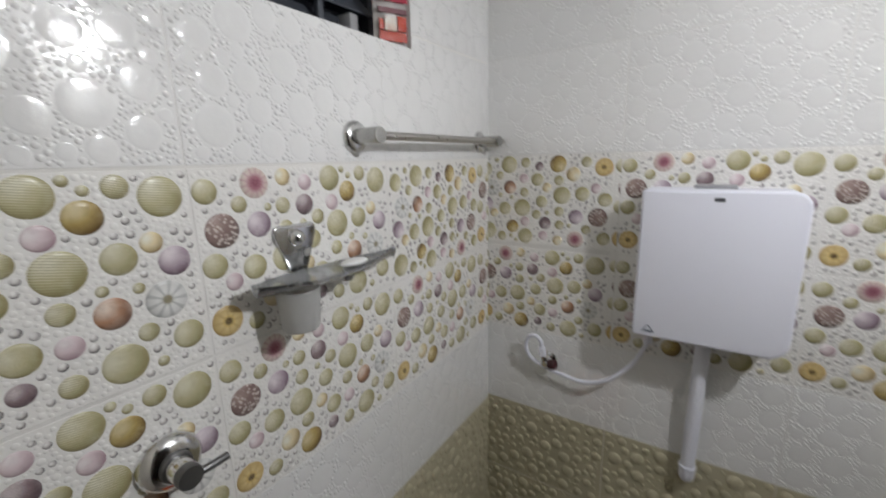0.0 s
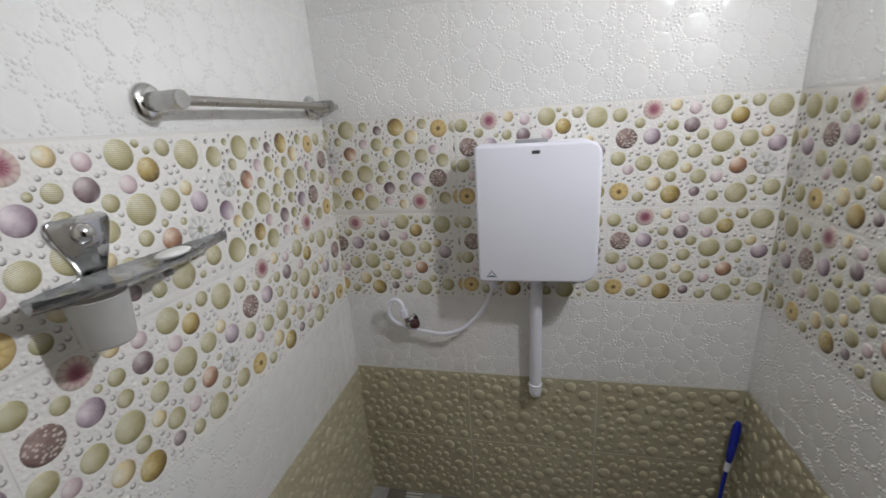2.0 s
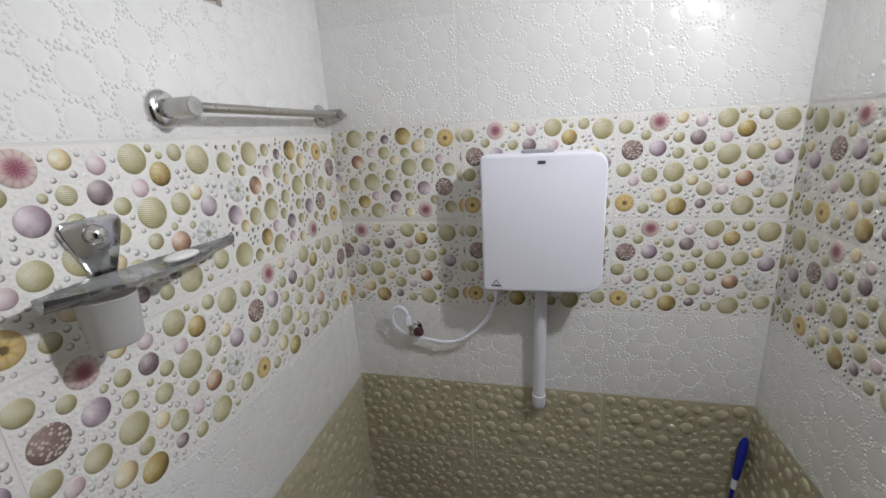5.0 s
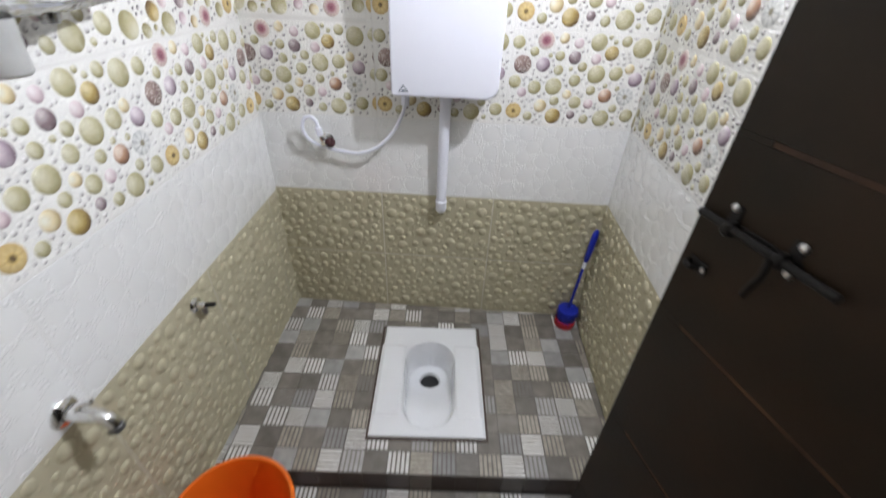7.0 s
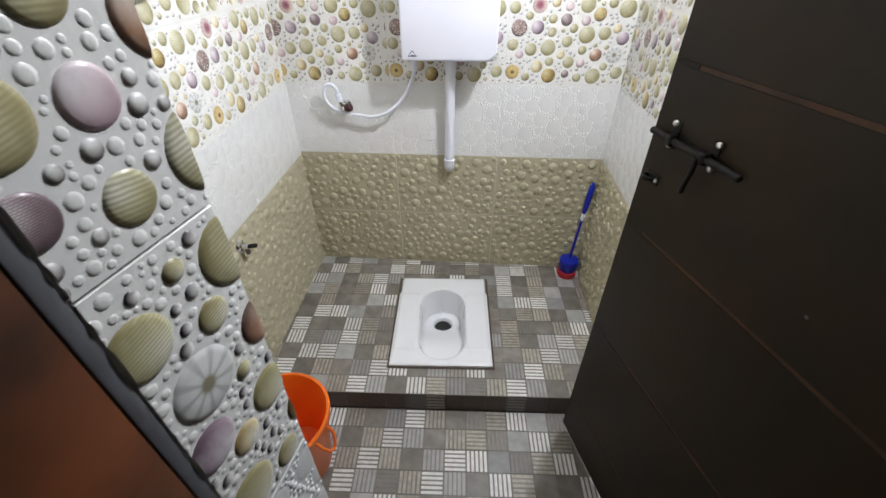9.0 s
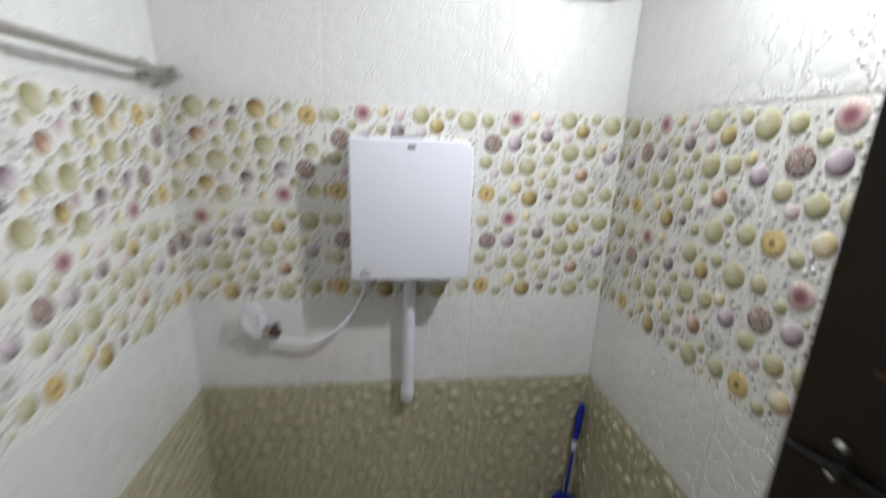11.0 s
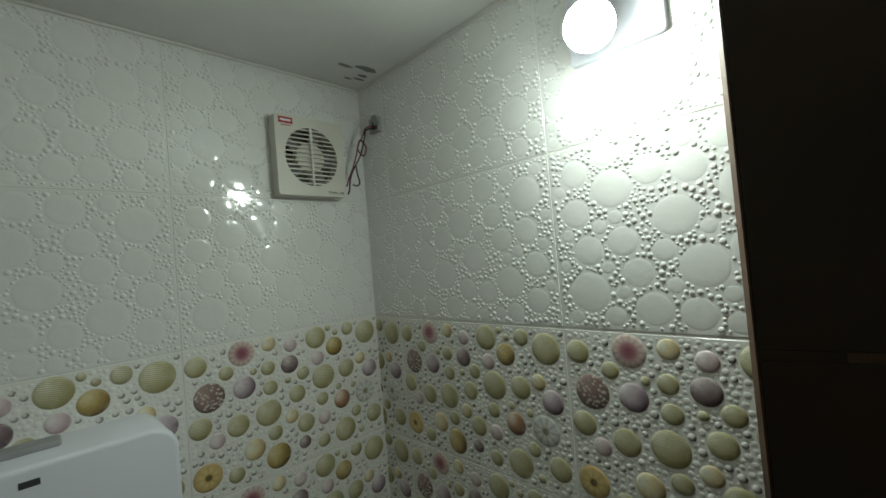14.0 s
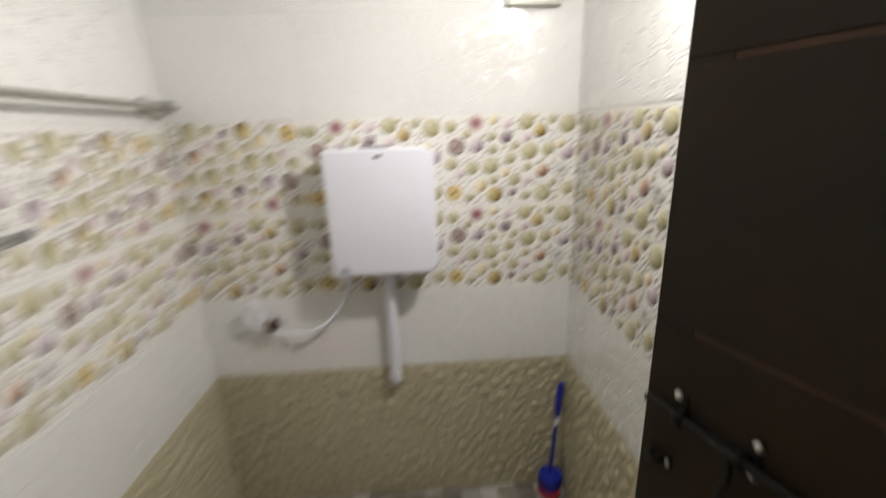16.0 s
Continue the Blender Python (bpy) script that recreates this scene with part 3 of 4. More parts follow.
# floors: the grid of squares is turned a little against the walls, as the step is
TURN_FLOOR = pose(0, 0, 0) @ Matrix.Rotation(SKEW, 4, "Z")
STEP_Y = 0.772                       # the step's front where it meets the left wall
F_FLOOR = Matrix.Translation((0, STEP_Y, 0)) @ TURN_FLOOR
floor = setting("floor", box(-0.05, -0.06, -0.1, W + 0.2, 0.80, -0.0014), M_BED, "lower floor of small grey and striped square tiles", "floor")
PAN_M = Matrix.Translation((0.6715, 1.188, ZP)) @ Matrix.Rotation(radians(2.9), 4, "Z")
pc = F_FLOOR.inverted() @ PAN_M.translation
bm = box(-0.06, 0.004, -0.25, W + 0.10, pc.y - 0.258, ZP - 0.0014)
box(-0.06, pc.y + 0.258, -0.25, W + 0.10, 0.95, ZP - 0.0014, bm=bm)
box(-0.06, pc.y - 0.258, -0.25, pc.x - 0.201, pc.y + 0.258, ZP - 0.0014, bm=bm)
box(pc.x + 0.201, pc.y - 0.258, -0.25, W + 0.10, pc.y + 0.258, ZP - 0.0014, bm=bm)
plat = part("floor_platform", bm, M_BED, None, "", False, F_FLOOR)
tagged(plat, "raised floor of small grey and striped square tiles", "floor", "", "structure")

# door frame and door
frame_root = root("door_frame", Matrix(), "red-brown wooden door frame with a dark edge strip", "door frame")
frame_root["kind"] = "structure"
part("left_post", box(0.533, -0.075, 0.0, 0.5860, 0.026, 2.088, 0.003), M_FRAME, frame_root)
part("edge_strip", box(0.545, 0.026, 0.0, 0.5868, 0.0375, 2.088, 0.002), M_STRIP, frame_root, "dark grey edge strip")
part("right_post", box(1.388, -0.075, 0.0, 1.444, 0.0375, 2.088, 0.003), M_FRAME, frame_root)
part("head", box(0.5862, -0.075, 2.03, 1.388, 0.0375, 2.088, 0.003), M_FRAME, frame_root)

DOOR_W = 0.753
ANG = math.degrees(math.atan2(0.954, -0.298))
door = root("door_1", pose(1.368, 0.028, 0, 0, 0, ANG), "dark brown laminate door standing open, with brown grooves", "door", "", "structure")
bm = box(0, -0.030, 0.065, DOOR_W, -0.0016, 2.02)
part("leaf_core", bm, M_GROOVE, door, "brown core showing in the grooves", False)
lines = [0.064, 0.248, 0.595, 0.940, 1.286, 1.632, 2.021]
for z0, z1 in zip(lines, lines[1:]):
    part("panel", box(-0.001, -0.0015, z0 + 0.0042, DOOR_W + 0.001, 0.0, z1 - 0.0042, 0.0013, 1), M_DOOR, door, smooth=False)
    if z0 > 0.1:
        part("groove_end", box(DOOR_W - 0.058, -0.0015, z0 - 0.0041, DOOR_W + 0.0008, -0.0001, z0 + 0.0041), M_DOOR, door, smooth=False)
part("edge_band", box(DOOR_W + 0.001, -0.030, 0.065, DOOR_W + 0.0025, -0.002, 2.02), M_GROOVE, door, "brown edge band", False)


def along(a):
    return DOOR_W + 0.004 - a


bm = box(along(0.176), 0.0002, 1.153, along(0.050), 0.0025, 1.167, 0.0008)
for a in (0.0625, 0.161):
    box(along(a + 0.009), 0.0003, 1.1405, along(a - 0.009), 0.0030, 1.1915, 0.001, bm=bm)
bolt = part("tower_bolt", bm, M_BOLT, door, "black metal tower bolt")
part("rod", rod((along(0.012), 0.0135, 1.160), (along(0.235), 0.0135, 1.160), 0.0066, 16, 0.002), M_BOLT, bolt)
for a in (0.070, 0.155):
    part("strap", box(along(a + 0.008), 0.003, 1.148, along(a - 0.008), 0.023, 1.172, 0.006, 3), M_BOLT, bolt)
part("lever", tube([(along(0.148), 0.022, 1.158), (along(0.152), 0.026, 1.135), (along(0.146), 0.024, 1.112), (along(0.140), 0.020, 1.088)], 0.0048), M_BOLT, bolt)
for a in (0.0585, 0.167):
    for z in (1.187, 1.1455):
        part("screw", lathe([(0.0068, 0.003), (0.0065, 0.006), (0.004, 0.0085), (0, 0.009)], 14, None,
                            Matrix.Translation((along(a), 0, z)) @ pose(0, 0, 0, -90, 0, 0)), M_SCREW, bolt, "pale screw head")
keeper = part("bolt_staple", box(along(0.060), 0.0002, 1.054, along(0.022), 0.003, 1.078, 0.001), M_BOLT, door, "black metal staple")
part("loop", tube([(along(0.026), 0.002, 1.066), (along(0.028), 0.014, 1.067), (along(0.040), 0.018, 1.067), (along(0.048), 0.003, 1.066)], 0.005), M_BOLT, keeper)
part("screw", lathe([(0.005, 0.003), (0.0045, 0.006), (0, 0.008)], 12, None, Matrix.Translation((along(0.055), 0, 1.066)) @ pose(0, 0, 0, -90, 0, 0)), M_SCREW, keeper)
part("nail", lathe([(0.003, 0.0), (0.003, 0.002), (0, 0.003)], 10, None, Matrix.Translation((along(0.413), 0, 1.030)) @ pose(0, 0, 0, -90, 0, 0)), M_DARKMETAL, door, "dull nail head")
for z in (0.35, 1.75):
    part("hinge", rod((0.0, 0.008, z - 0.045), (0.0, 0.008, z + 0.045), 0.007, 12, 0.001), M_DARKMETAL, door, "dark metal hinge")

# window in the left wall
win = root("window_1", Matrix(), "small high dark louvred window in a tiled opening", "window", "", "structure")
y0, y1, z0, z1 = WIN
bm = box(-0.148, y0 + 0.0, z0, -0.118, y0 + 0.022, z1)
box(-0.148, y1 - 0.022, z0, -0.118, y1, z1, bm=bm)
box(-0.148, y0 + 0.022, z0, -0.118, y1 - 0.022, z0 + 0.022, bm=bm)
box(-0.148, y0 + 0.022, z1 - 0.022, -0.118, y1 - 0.022, z1, bm=bm)
part("window_frame", bm, M_LOUVRE, win, "", False)
for k in range(4):
    part("louvre", box(-0.05, y0 + 0.024, -0.002, 0.05, y1 - 0.024, 0.002, 0.0008), M_LOUVRE, win, "", False,
         Matrix.Translation((-0.130, 0, z0 + 0.055 + 0.064 * k)) @ pose(0, 0, 0, 0, 48, 0))
part("mullion", box(-0.116, 0.985, z0 + 0.001, -0.100, 1.000, z1 - 0.001, 0.002), M_LOUVRE, win, "", False)
part("catch", box(-0.099, 1.04, z0 + 0.002, -0.060, 1.065, z0 + 0.06, 0.004), M_PVCGREY, win, "grey catch")
setting("backdrop_night", box(-0.40, 0.3, 1.6, -0.38, 1.5, 2.5), M_NIGHT, "night dark behind the window", "backdrop")

# ---- things: back wall ----
# squat pan
pan = root("squat_toilet", PAN_M, "white glazed ceramic squat pan set in the raised floor", "toilet")


def stadium(x, y, cy0, cy1, r):
    yy = min(max(y, cy0), cy1)
    return math.hypot(x, y - yy) - r


PW, PL = 0.207, 0.262


def pan_height(x, y):
    top = 0.015
    # foot rests: raised sides with fine ribs, a plain band in front
    if -0.185 < y < 0.150:
        side = smoothstep(0.100, 0.110, abs(x)) * smoothstep(0.200, 0.192, abs(x))
        ends = smoothstep(-0.185, -0.178, y) * smoothstep(0.150, 0.142, y)
        top += 0.005 * side * ends
        if -0.165 < y < 0.135:
            top -= 0.0008 * side * max(0, math.sin(y * 2 * math.pi / 0.020)) ** 2
    d = stadium(x, y, -0.136, 0.070, 0.102)
    lip = smoothstep(0.018, 0.0, d) * 0.0015
    inner = smoothstep(0.0, -0.015 - 0.018 * smoothstep(-0.10, -0.23, y), d)
    depth = 0.045 + 0.080 * smoothstep(-0.14, 0.09, y)
    floor_curve = 0.014 * (x / 0.09) ** 2
    z = (top + lip) * (1 - inner) + inner * (-depth + floor_curve)
    hole = math.hypot(x, (y - 0.078)) - 0.036
    return z - 0.075 * smoothstep(0.010, -0.010, hole)


def pan_edge(y):
    return PW - 0.007 * smoothstep(0.145, 0.165, y)


bm = bmesh.new()
nx, ny = 84, 106
grid = []
for j in range(ny + 1):
    y = -PL + 2 * PL * j / ny
    w = pan_edge(y)
    grid.append([bm.verts.new((-w + 2 * w * i / nx, y, pan_height(-w + 2 * w * i / nx, y) - 0.004 * max(smoothstep(0.008, 0, w - abs(-w + 2 * w * i / nx)),
                 smoothstep(0.008, 0, PL - abs(y))))) for i in range(nx + 1)])
for j in range(ny):
    for i in range(nx):
        bm.faces.new((grid[j][i], grid[j][i + 1], grid[j + 1][i + 1], grid[j + 1][i]))
rim = [grid[0][i] for i in range(nx + 1)] + [grid[j][nx] for j in range(1, ny + 1)] + [grid[ny][i] for i in range(nx - 1, -1, -1)] + [grid[j][0] for j in range(ny - 1, 0, -1)]
skirt = [bm.verts.new((v.co.x, v.co.y, -0.02)) for v in rim]
for k in range(len(rim)):
    j = (k + 1) % len(rim)
    bm.faces.new((rim[j], rim[k], skirt[k], skirt[j]))
part("bowl", bm, M_CERAMIC, pan)
part("drain", lathe([(0.039, -0.140), (0.0, -0.140)], 24, None, Matrix.Translation((0, 0.078, 0))), M_BLACK, pan, "dark drain hole")
bm = bmesh.new()
for a, b, c, d in ((-PW - 0.009, -PL - 0.009, PW + 0.009, -PL - 0.0005), (-PW - 0.009, PL + 0.0005, PW + 0.009, PL + 0.009),
                   (-PW - 0.009, -PL - 0.0005, -PW - 0.0005, PL + 0.0005), (PW + 0.0005, -PL - 0.0005, PW + 0.009, PL + 0.0005)):
    box(a, b, -0.01, c, d, 0.0022, bm=bm)
part("joint", bm, M_RISER, pan, "dark grout joint round the pan", False)

# cistern
CX0, CX1, CZ0, CZ1, CY = 0.511, 0.846, 1.118, 1.515, 1.470
F_CIS = Matrix(((1, 0, 0, 0), (0, 0, -1, D), (0, 1, 0, 0), (0, 0, 0, 1)))
cis = root("toilet_cistern", Matrix(), "white plastic flush cistern hung on the tiled wall", "cistern")
part("body", prism(rounded(CX0, CZ0, CX1, CZ1, (0.010, 0.042, 0.036, 0.008), 8), -0.001, D - CY - 0.020, 0.003), M_PVC, cis, "", True, F_CIS)
cover = part("front_cover", prism(rounded(CX0 - 0.002, CZ0 - 0.001, CX1 + 0.002, CZ1 + 0.001, (0.012, 0.044, 0.038, 0.010), 8), D - CY - 0.019, D - CY, 0.008, 4), M_PVC, cis, "", True, F_CIS)
part("flush_knob", box(0.620, CY + 0.062, CZ1 - 0.001, 0.712, CY + 0.098, CZ1 + 0.010, 0.004, 3), M_PVCGREY, cis, "grey flush plate on top")
under(part("badge", box(0.667, CY - 0.0008, 1.489, 0.688, CY + 0.001, 1.498, 0.0004), M_LABEL_DARK, cis, "small dark maker's mark", False), cover)
bm = bmesh.new()
for k in range(3):
    a, b = radians(90 + 120 * k), radians(210 + 120 * k)
    p, q = Vector((math.cos(a), math.sin(a))) * 0.020, Vector((math.cos(b), math.sin(b))) * 0.020
    p.y, q.y = p.y * 0.75, q.y * 0.75
    n = Vector((q.y - p.y, p.x - q.x)).normalized() * 0.0032
    vs = [bm.verts.new((v.x, v.y, 0)) for v in (p * 0.95, q * 0.95, q * 0.78 - n * 0.2, p * 0.78 - n * 0.2)]
    bm.faces.new(vs)
box(-0.006, -0.006, 0, 0.008, -0.002, 0.0002, bm=bm)
under(part("emblem", bm, M_LABEL_BLUE, cis, "small dark triangular mark", False, Matrix.Translation((0.549, CY - 0.0007, 1.140)) @ pose(0, 0, 0, 90, 0, 0)), cover)

pipe = root("flush_pipe", Matrix(), "white plastic flush pipe running down into the wall", "pipe")
part("pipe", rod((0.680, 1.560, CZ0 - 0.02), (0.676, 1.570, 0.690), 0.0195, 28), M_PVC, pipe)
part("coupling", rod((0.680, 1.560, CZ0 - 0.03), (0.680, 1.560, CZ0 - 0.0005), 0.023, 28, 0.002), M_PVC, pipe, "ribbed coupling nut")
part("elbow", tube([(0.676, 1.570, 0.700), (0.676, 1.571, 0.672), (0.676, 1.582, 0.658), (0.676, 1.606, 0.655)], 0.0215, 24), M_PVC, pipe, "white elbow into the wall")
part("collar", rod((0.6762, 1.5698, 0.702), (0.676, 1.570, 0.690), 0.0232, 28, 0.002), M_PVC, pipe)

valve = root("angle_valve", Matrix(), "chrome angle valve with dark red knob and a white hose", "valve")
part("flange", lathe([(0.026, 0), (0.026, 0.003), (0.018, 0.009), (0.012, 0.010)], 28, None, Matrix.Translation((0.240, D, 0.915)) @ pose(0, 0, 0, 90, 0, 0)), M_CHROME, valve)
part("body", rod((0.240, D, 0.915), (0.240, D - 0.052, 0.915), 0.011, 20, 0.002), M_CHROME, valve)
part("knob", rod((0.252, D - 0.040, 0.916), (0.276, D - 0.047, 0.922), 0.0165, 10, 0.003), M_KNOB, valve, "dark red knob")
part("outlet", rod((0.238, D - 0.042, 0.918), (0.230, D - 0.047, 0.952), 0.0095, 16, 0.001), M_CHROME, valve)
part("hose_nut", rod((0.231, D - 0.046, 0.944), (0.228, D - 0.049, 0.975), 0.0125, 6, 0.001), M_PVC, valve, "white hose nut")
part("hose", tube([(0.228, D - 0.049, 0.974), (0.225, D - 0.050, 0.996), (0.206, D - 0.050, 1.012), (0.182, D - 0.048, 1.002), (0.171, D - 0.046, 0.970), (0.180, D - 0.042, 0.934),
                   (0.208, D - 0.038, 0.910), (0.250, D - 0.035, 0.894), (0.300, D - 0.034, 0.885), (0.370, D - 0.042, 0.884), (0.440, D - 0.042, 0.912),
                   (0.500, D - 0.042, 0.975), (0.535, D - 0.056, 1.045), (0.545, D - 0.060, 1.085)], 0.0066, 12, 8), M_PVC, valve, "thin white flexible hose")
part("hose_nut", rod((0.544, D - 0.060, 1.070), (0.546, D - 0.060, 1.1175), 0.0135, 8, 0.001), M_PVC, valve, "white hose nut")

# toilet brush
brush = root("toilet_brush", Matrix(), "blue plastic toilet brush in a blue and red holder", "brush")
part("holder_base", lathe([(0, 0), (0.043, 0), (0.047, 0.006), (0.045, 0.030), (0.040, 0.032), (0, 0.032)], 28, None, Matrix.Translation((1.275, 1.542, ZP))), M_RED, brush, "red base")
part("brush_head", lathe([(0, 0.026), (0.034, 0.028), (0.040, 0.036), (0.043, 0.062), (0.046, 0.090), (0.043, 0.097), (0.016, 0.103), (0, 0.106)], 28, None,
                         Matrix.Translation((1.277, 1.543, ZP))), M_BLUE, brush)
rng = random.Random(8)
bm = bmesh.new()
for k in range(90):
    a, z = rng.uniform(0, 2 * math.pi), rng.uniform(0.034, 0.092)
    d = Vector((math.cos(a), math.sin(a), rng.uniform(-0.2, 0.3)))
    p = Vector((1.277, 1.543, ZP + z)) + d * 0.031
    rod(p, p + d * 0.018, 0.0016, 4, 0, bm)
part("bristles", bm, M_BLUE, brush, "short blue bristles")
part("stem", rod((1.278, 1.544, ZP + 0.10), (1.298, 1.562, ZP + 0.33), 0.0062, 14), M_BLUE, brush)
part("sleeve", rod((1.2975, 1.5615, ZP + 0.315), (1.301, 1.565, ZP + 0.350), 0.0085, 14, 0.001), M_PVC, brush, "clear white sleeve")
part("grip", lathe([(0, 0), (0.008, 0), (0.0115, 0.03), (0.0135, 0.09), (0.0125, 0.14), (0.007, 0.158), (0, 0.16)], 18, None,
                   Matrix.Translation((1.301, 1.565, ZP + 0.345)) @ Vector((0.020, 0.013, 0.228)).to_track_quat("Z", "Y").to_matrix().to_4x4()), M_BLUE, brush)

# ---- things: left wall ----
ON_LEFT = pose(0, 0, 0, 0, 90, 0)   # z of a lathe points out of the left wall
bar = root("towel_bar", Matrix(), "chrome towel bar with two round flanges on the white tiles", "towel bar")
for y, s in ((0.966, 1.0), (1.532, 1.0)):
    fl = part("flange", lathe([(0.034 * s, 0.0), (0.034 * s, 0.006), (0.030 * s, 0.011), (0.021 * s, 0.014), (0.017, 0.0145)], 32, None, Matrix.Translation((0, y, 1.655)) @ ON_LEFT), M_CHROME, bar)
    part("post", lathe([(0.0175, 0.010), (0.0175, 0.074), (0.0165, 0.078), (0, 0.0785)], 12, None, Matrix.Translation((0, y, 1.655)) @ ON_LEFT), M_SATIN, bar, "", False)
part("rail", rod((0.062, 0.970, 1.655), (0.062, 1.5865, 1.655), 0.0095, 20, 0.002), M_STEEL, bar, "brushed steel rail")

dish = root("soap_dish", Matrix(), "clear moulded soap dish on a chrome bracket with a frosted tumbler", "soap dish")
outline = [(-0.047, 0.020), (-0.044, 0.028), (-0.036, 0.032), (0.036, 0.032), (0.044, 0.028), (0.047, 0.020), (0.045, 0.010), (0.020, -0.058), (0.014, -0.064), (-0.014, -0.064), (-0.020, -0.058), (-0.045, 0.010)]
part("bracket", prism(outline, 0.0002, 0.009, 0.003), M_RIPPLE, dish, "polished chrome bracket", True, Matrix(((0, 0, 1, 0), (1, 0, 0, 0.789), (0, 1, 0, 1.458), (0, 0, 0, 1))))
part("screw_cap", lathe([(0.0165, 0.009), (0.0160, 0.013), (0.0120, 0.020), (0.006, 0.0235), (0, 0.0242)], 24, None, Matrix.Translation((0, 0.788, 1.464)) @ ON_LEFT), M_CHROME, dish)
part("arm", tube([(0.004, 0.79, 1.388), (0.020, 0.79, 1.386), (0.044, 0.79, 1.385)], 0.006), M_CHROME, dish)


def leaf(y):
    """Half width of the dish, a long leaf pointed at its far end, at y."""
    q = (y - 0.662) / 0.349
    return 0.044 * min(1.0, q / 0.30 + 0.16) ** 0.8 * (1 - smoothstep(0.50, 1.02, q)) ** 0.75


bm = bmesh.new()
rows_hi, rows_lo = [], []
rng = random.Random(4)
n = 50
for k in range(n + 1):
    y = 0.662 + 0.349 * k / n
    w = max(leaf(y), 0.004) * (1 + 0.02 * rng.uniform(-1, 1))
    hi, lo = [], []
    for i in range(11):
        q = -1 + 2 * i / 10
        rise = 0.009 * abs(q) ** 2.5 + 0.008 * abs((y - 0.8365) / 0.1745) ** 2.2
        x = 0.060 + q * w
        hi.append(bm.verts.new((x, y, 1.3925 + rise + 0.0006 * rng.uniform(-1, 1))))
        lo.append(bm.verts.new((x, y, 1.3865 + rise - 0.004 * (1 - q * q) + 0.0014 * rng.uniform(-1, 1))))
    rows_hi.append(hi)
    rows_lo.append(lo)
for k in range(n):
    for i in range(10):
        bm.faces.new((rows_hi[k][i], rows_hi[k][i + 1], rows_hi[k + 1][i + 1], rows_hi[k + 1][i]))
        bm.faces.new((rows_lo[k][i], rows_lo[k + 1][i], rows_lo[k + 1][i + 1], rows_lo[k][i + 1]))
    for i in (0, 10):
        bm.faces.new((rows_hi[k][i], rows_hi[k + 1][i], rows_lo[k + 1][i], rows_lo[k][i]))
for k in (0, n):
    for i in range(10):
        bm.faces.new((rows_hi[k][i], rows_hi[k][i + 1], rows_lo[k][i + 1], rows_lo[k][i]))
bmesh.ops.recalc_face_normals(bm, faces=bm.faces)
part("tray", bm, M_TRAY, dish, "grey mirror-like moulded tray")
part("foot", lathe([(0, -0.020), (0.012, -0.018), (0.017, -0.008), (0.018, 0.0)], 24, None, Matrix.Translation((0.050, 0.868, 1.3845))), M_TRAY, dish, "rounded foot under the tray")
part("tumbler", lathe([(0, 0), (0.029, 0), (0.033, 0.004), (0.0385, 0.074), (0.037, 0.075), (0.031, 0.008), (0, 0.006)], 36, None, Matrix.Translation((0.066, 0.738, 1.312))), M_FROST, dish, "frosted tumbler")
soap = root("soap_bar", Matrix.Translation((0.058, 0.885, 1.3945)), "thin worn white bar of soap in the dish", "soap")
bm = bmesh.new()
bmesh.ops.create_uvsphere(bm, u_segments=24, v_segments=12, radius=1, matrix=Matrix.Translation((0, 0, 0.007)) @ Matrix.Diagonal((0.020, 0.034, 0.0075, 1)))
part("soap", bm, M_SOAP, soap)

cock = root("stop_cock", Matrix(), "chrome lever stop cock with a round flange on pebble tiles", "tap")
CK = Matrix.Translation((0, 0.524, 1.160)) @ ON_LEFT
part("flange", lathe([(0.046, 0), (0.0465, 0.004), (0.045, 0.010), (0.040, 0.017), (0.031, 0.022), (0.024, 0.0235), (0.021, 0.021)], 40, None, CK), M_CHROME, cock)
part("collar", lathe([(0.0235, 0.016), (0.0235, 0.028), (0.0215, 0.030), (0.0190, 0.030)], 32, None, CK), M_DARKMETAL, cock, "dark ring behind the body")
part("body", lathe([(0.0185, 0.026), (0.0190, 0.032), (0.0185, 0.052), (0.0175, 0.055), (0, 0.0555)], 32, None, CK), M_CHROME, cock)
cap = part("cap", lathe([(0.0180, 0.0552), (0.0190, 0.057), (0.0190, 0.067), (0.0175, 0.070), (0, 0.0705)], 28, None, CK), M_DARKMETAL, cock, "dark round end cap")
under(part("lever", tube([(0.063, 0.530, 1.158), (0.064, 0.546, 1.157), (0.066, 0.564, 1.158), (0.068, 0.580, 1.160)], 0.0062, 12), M_DARKMETAL, cock, "slim dark chrome lever"), cap)

tap = root("bib_tap", Matrix(), "chrome bib tap with a lever on the tiled wall", "tap")
TP = Matrix.Translation((0, 0.562, 0.728)) @ ON_LEFT
part("flange", lathe([(0.030, 0), (0.030, 0.004), (0.022, 0.012), (0.015, 0.013)], 30, None, TP), M_CHROME, tap)
part("body", tube([(0.005, 0.562, 0.726), (0.036, 0.562, 0.725), (0.060, 0.563, 0.721), (0.078, 0.564, 0.711), (0.084, 0.564, 0.696)], 0.0155, 18), M_CHROME, tap)
part("spout_ring", rod((0.0842, 0.564, 0.695), (0.0855, 0.564, 0.681), 0.0158, 20, 0.001), M_DARKMETAL, tap, "dark ring at the spout")
part("lever", tube([(0.034, 0.562, 0.736), (0.034, 0.563, 0.748), (0.042, 0.567, 0.752), (0.058, 0.574, 0.753)], 0.0062, 12), M_CHROME, tap)

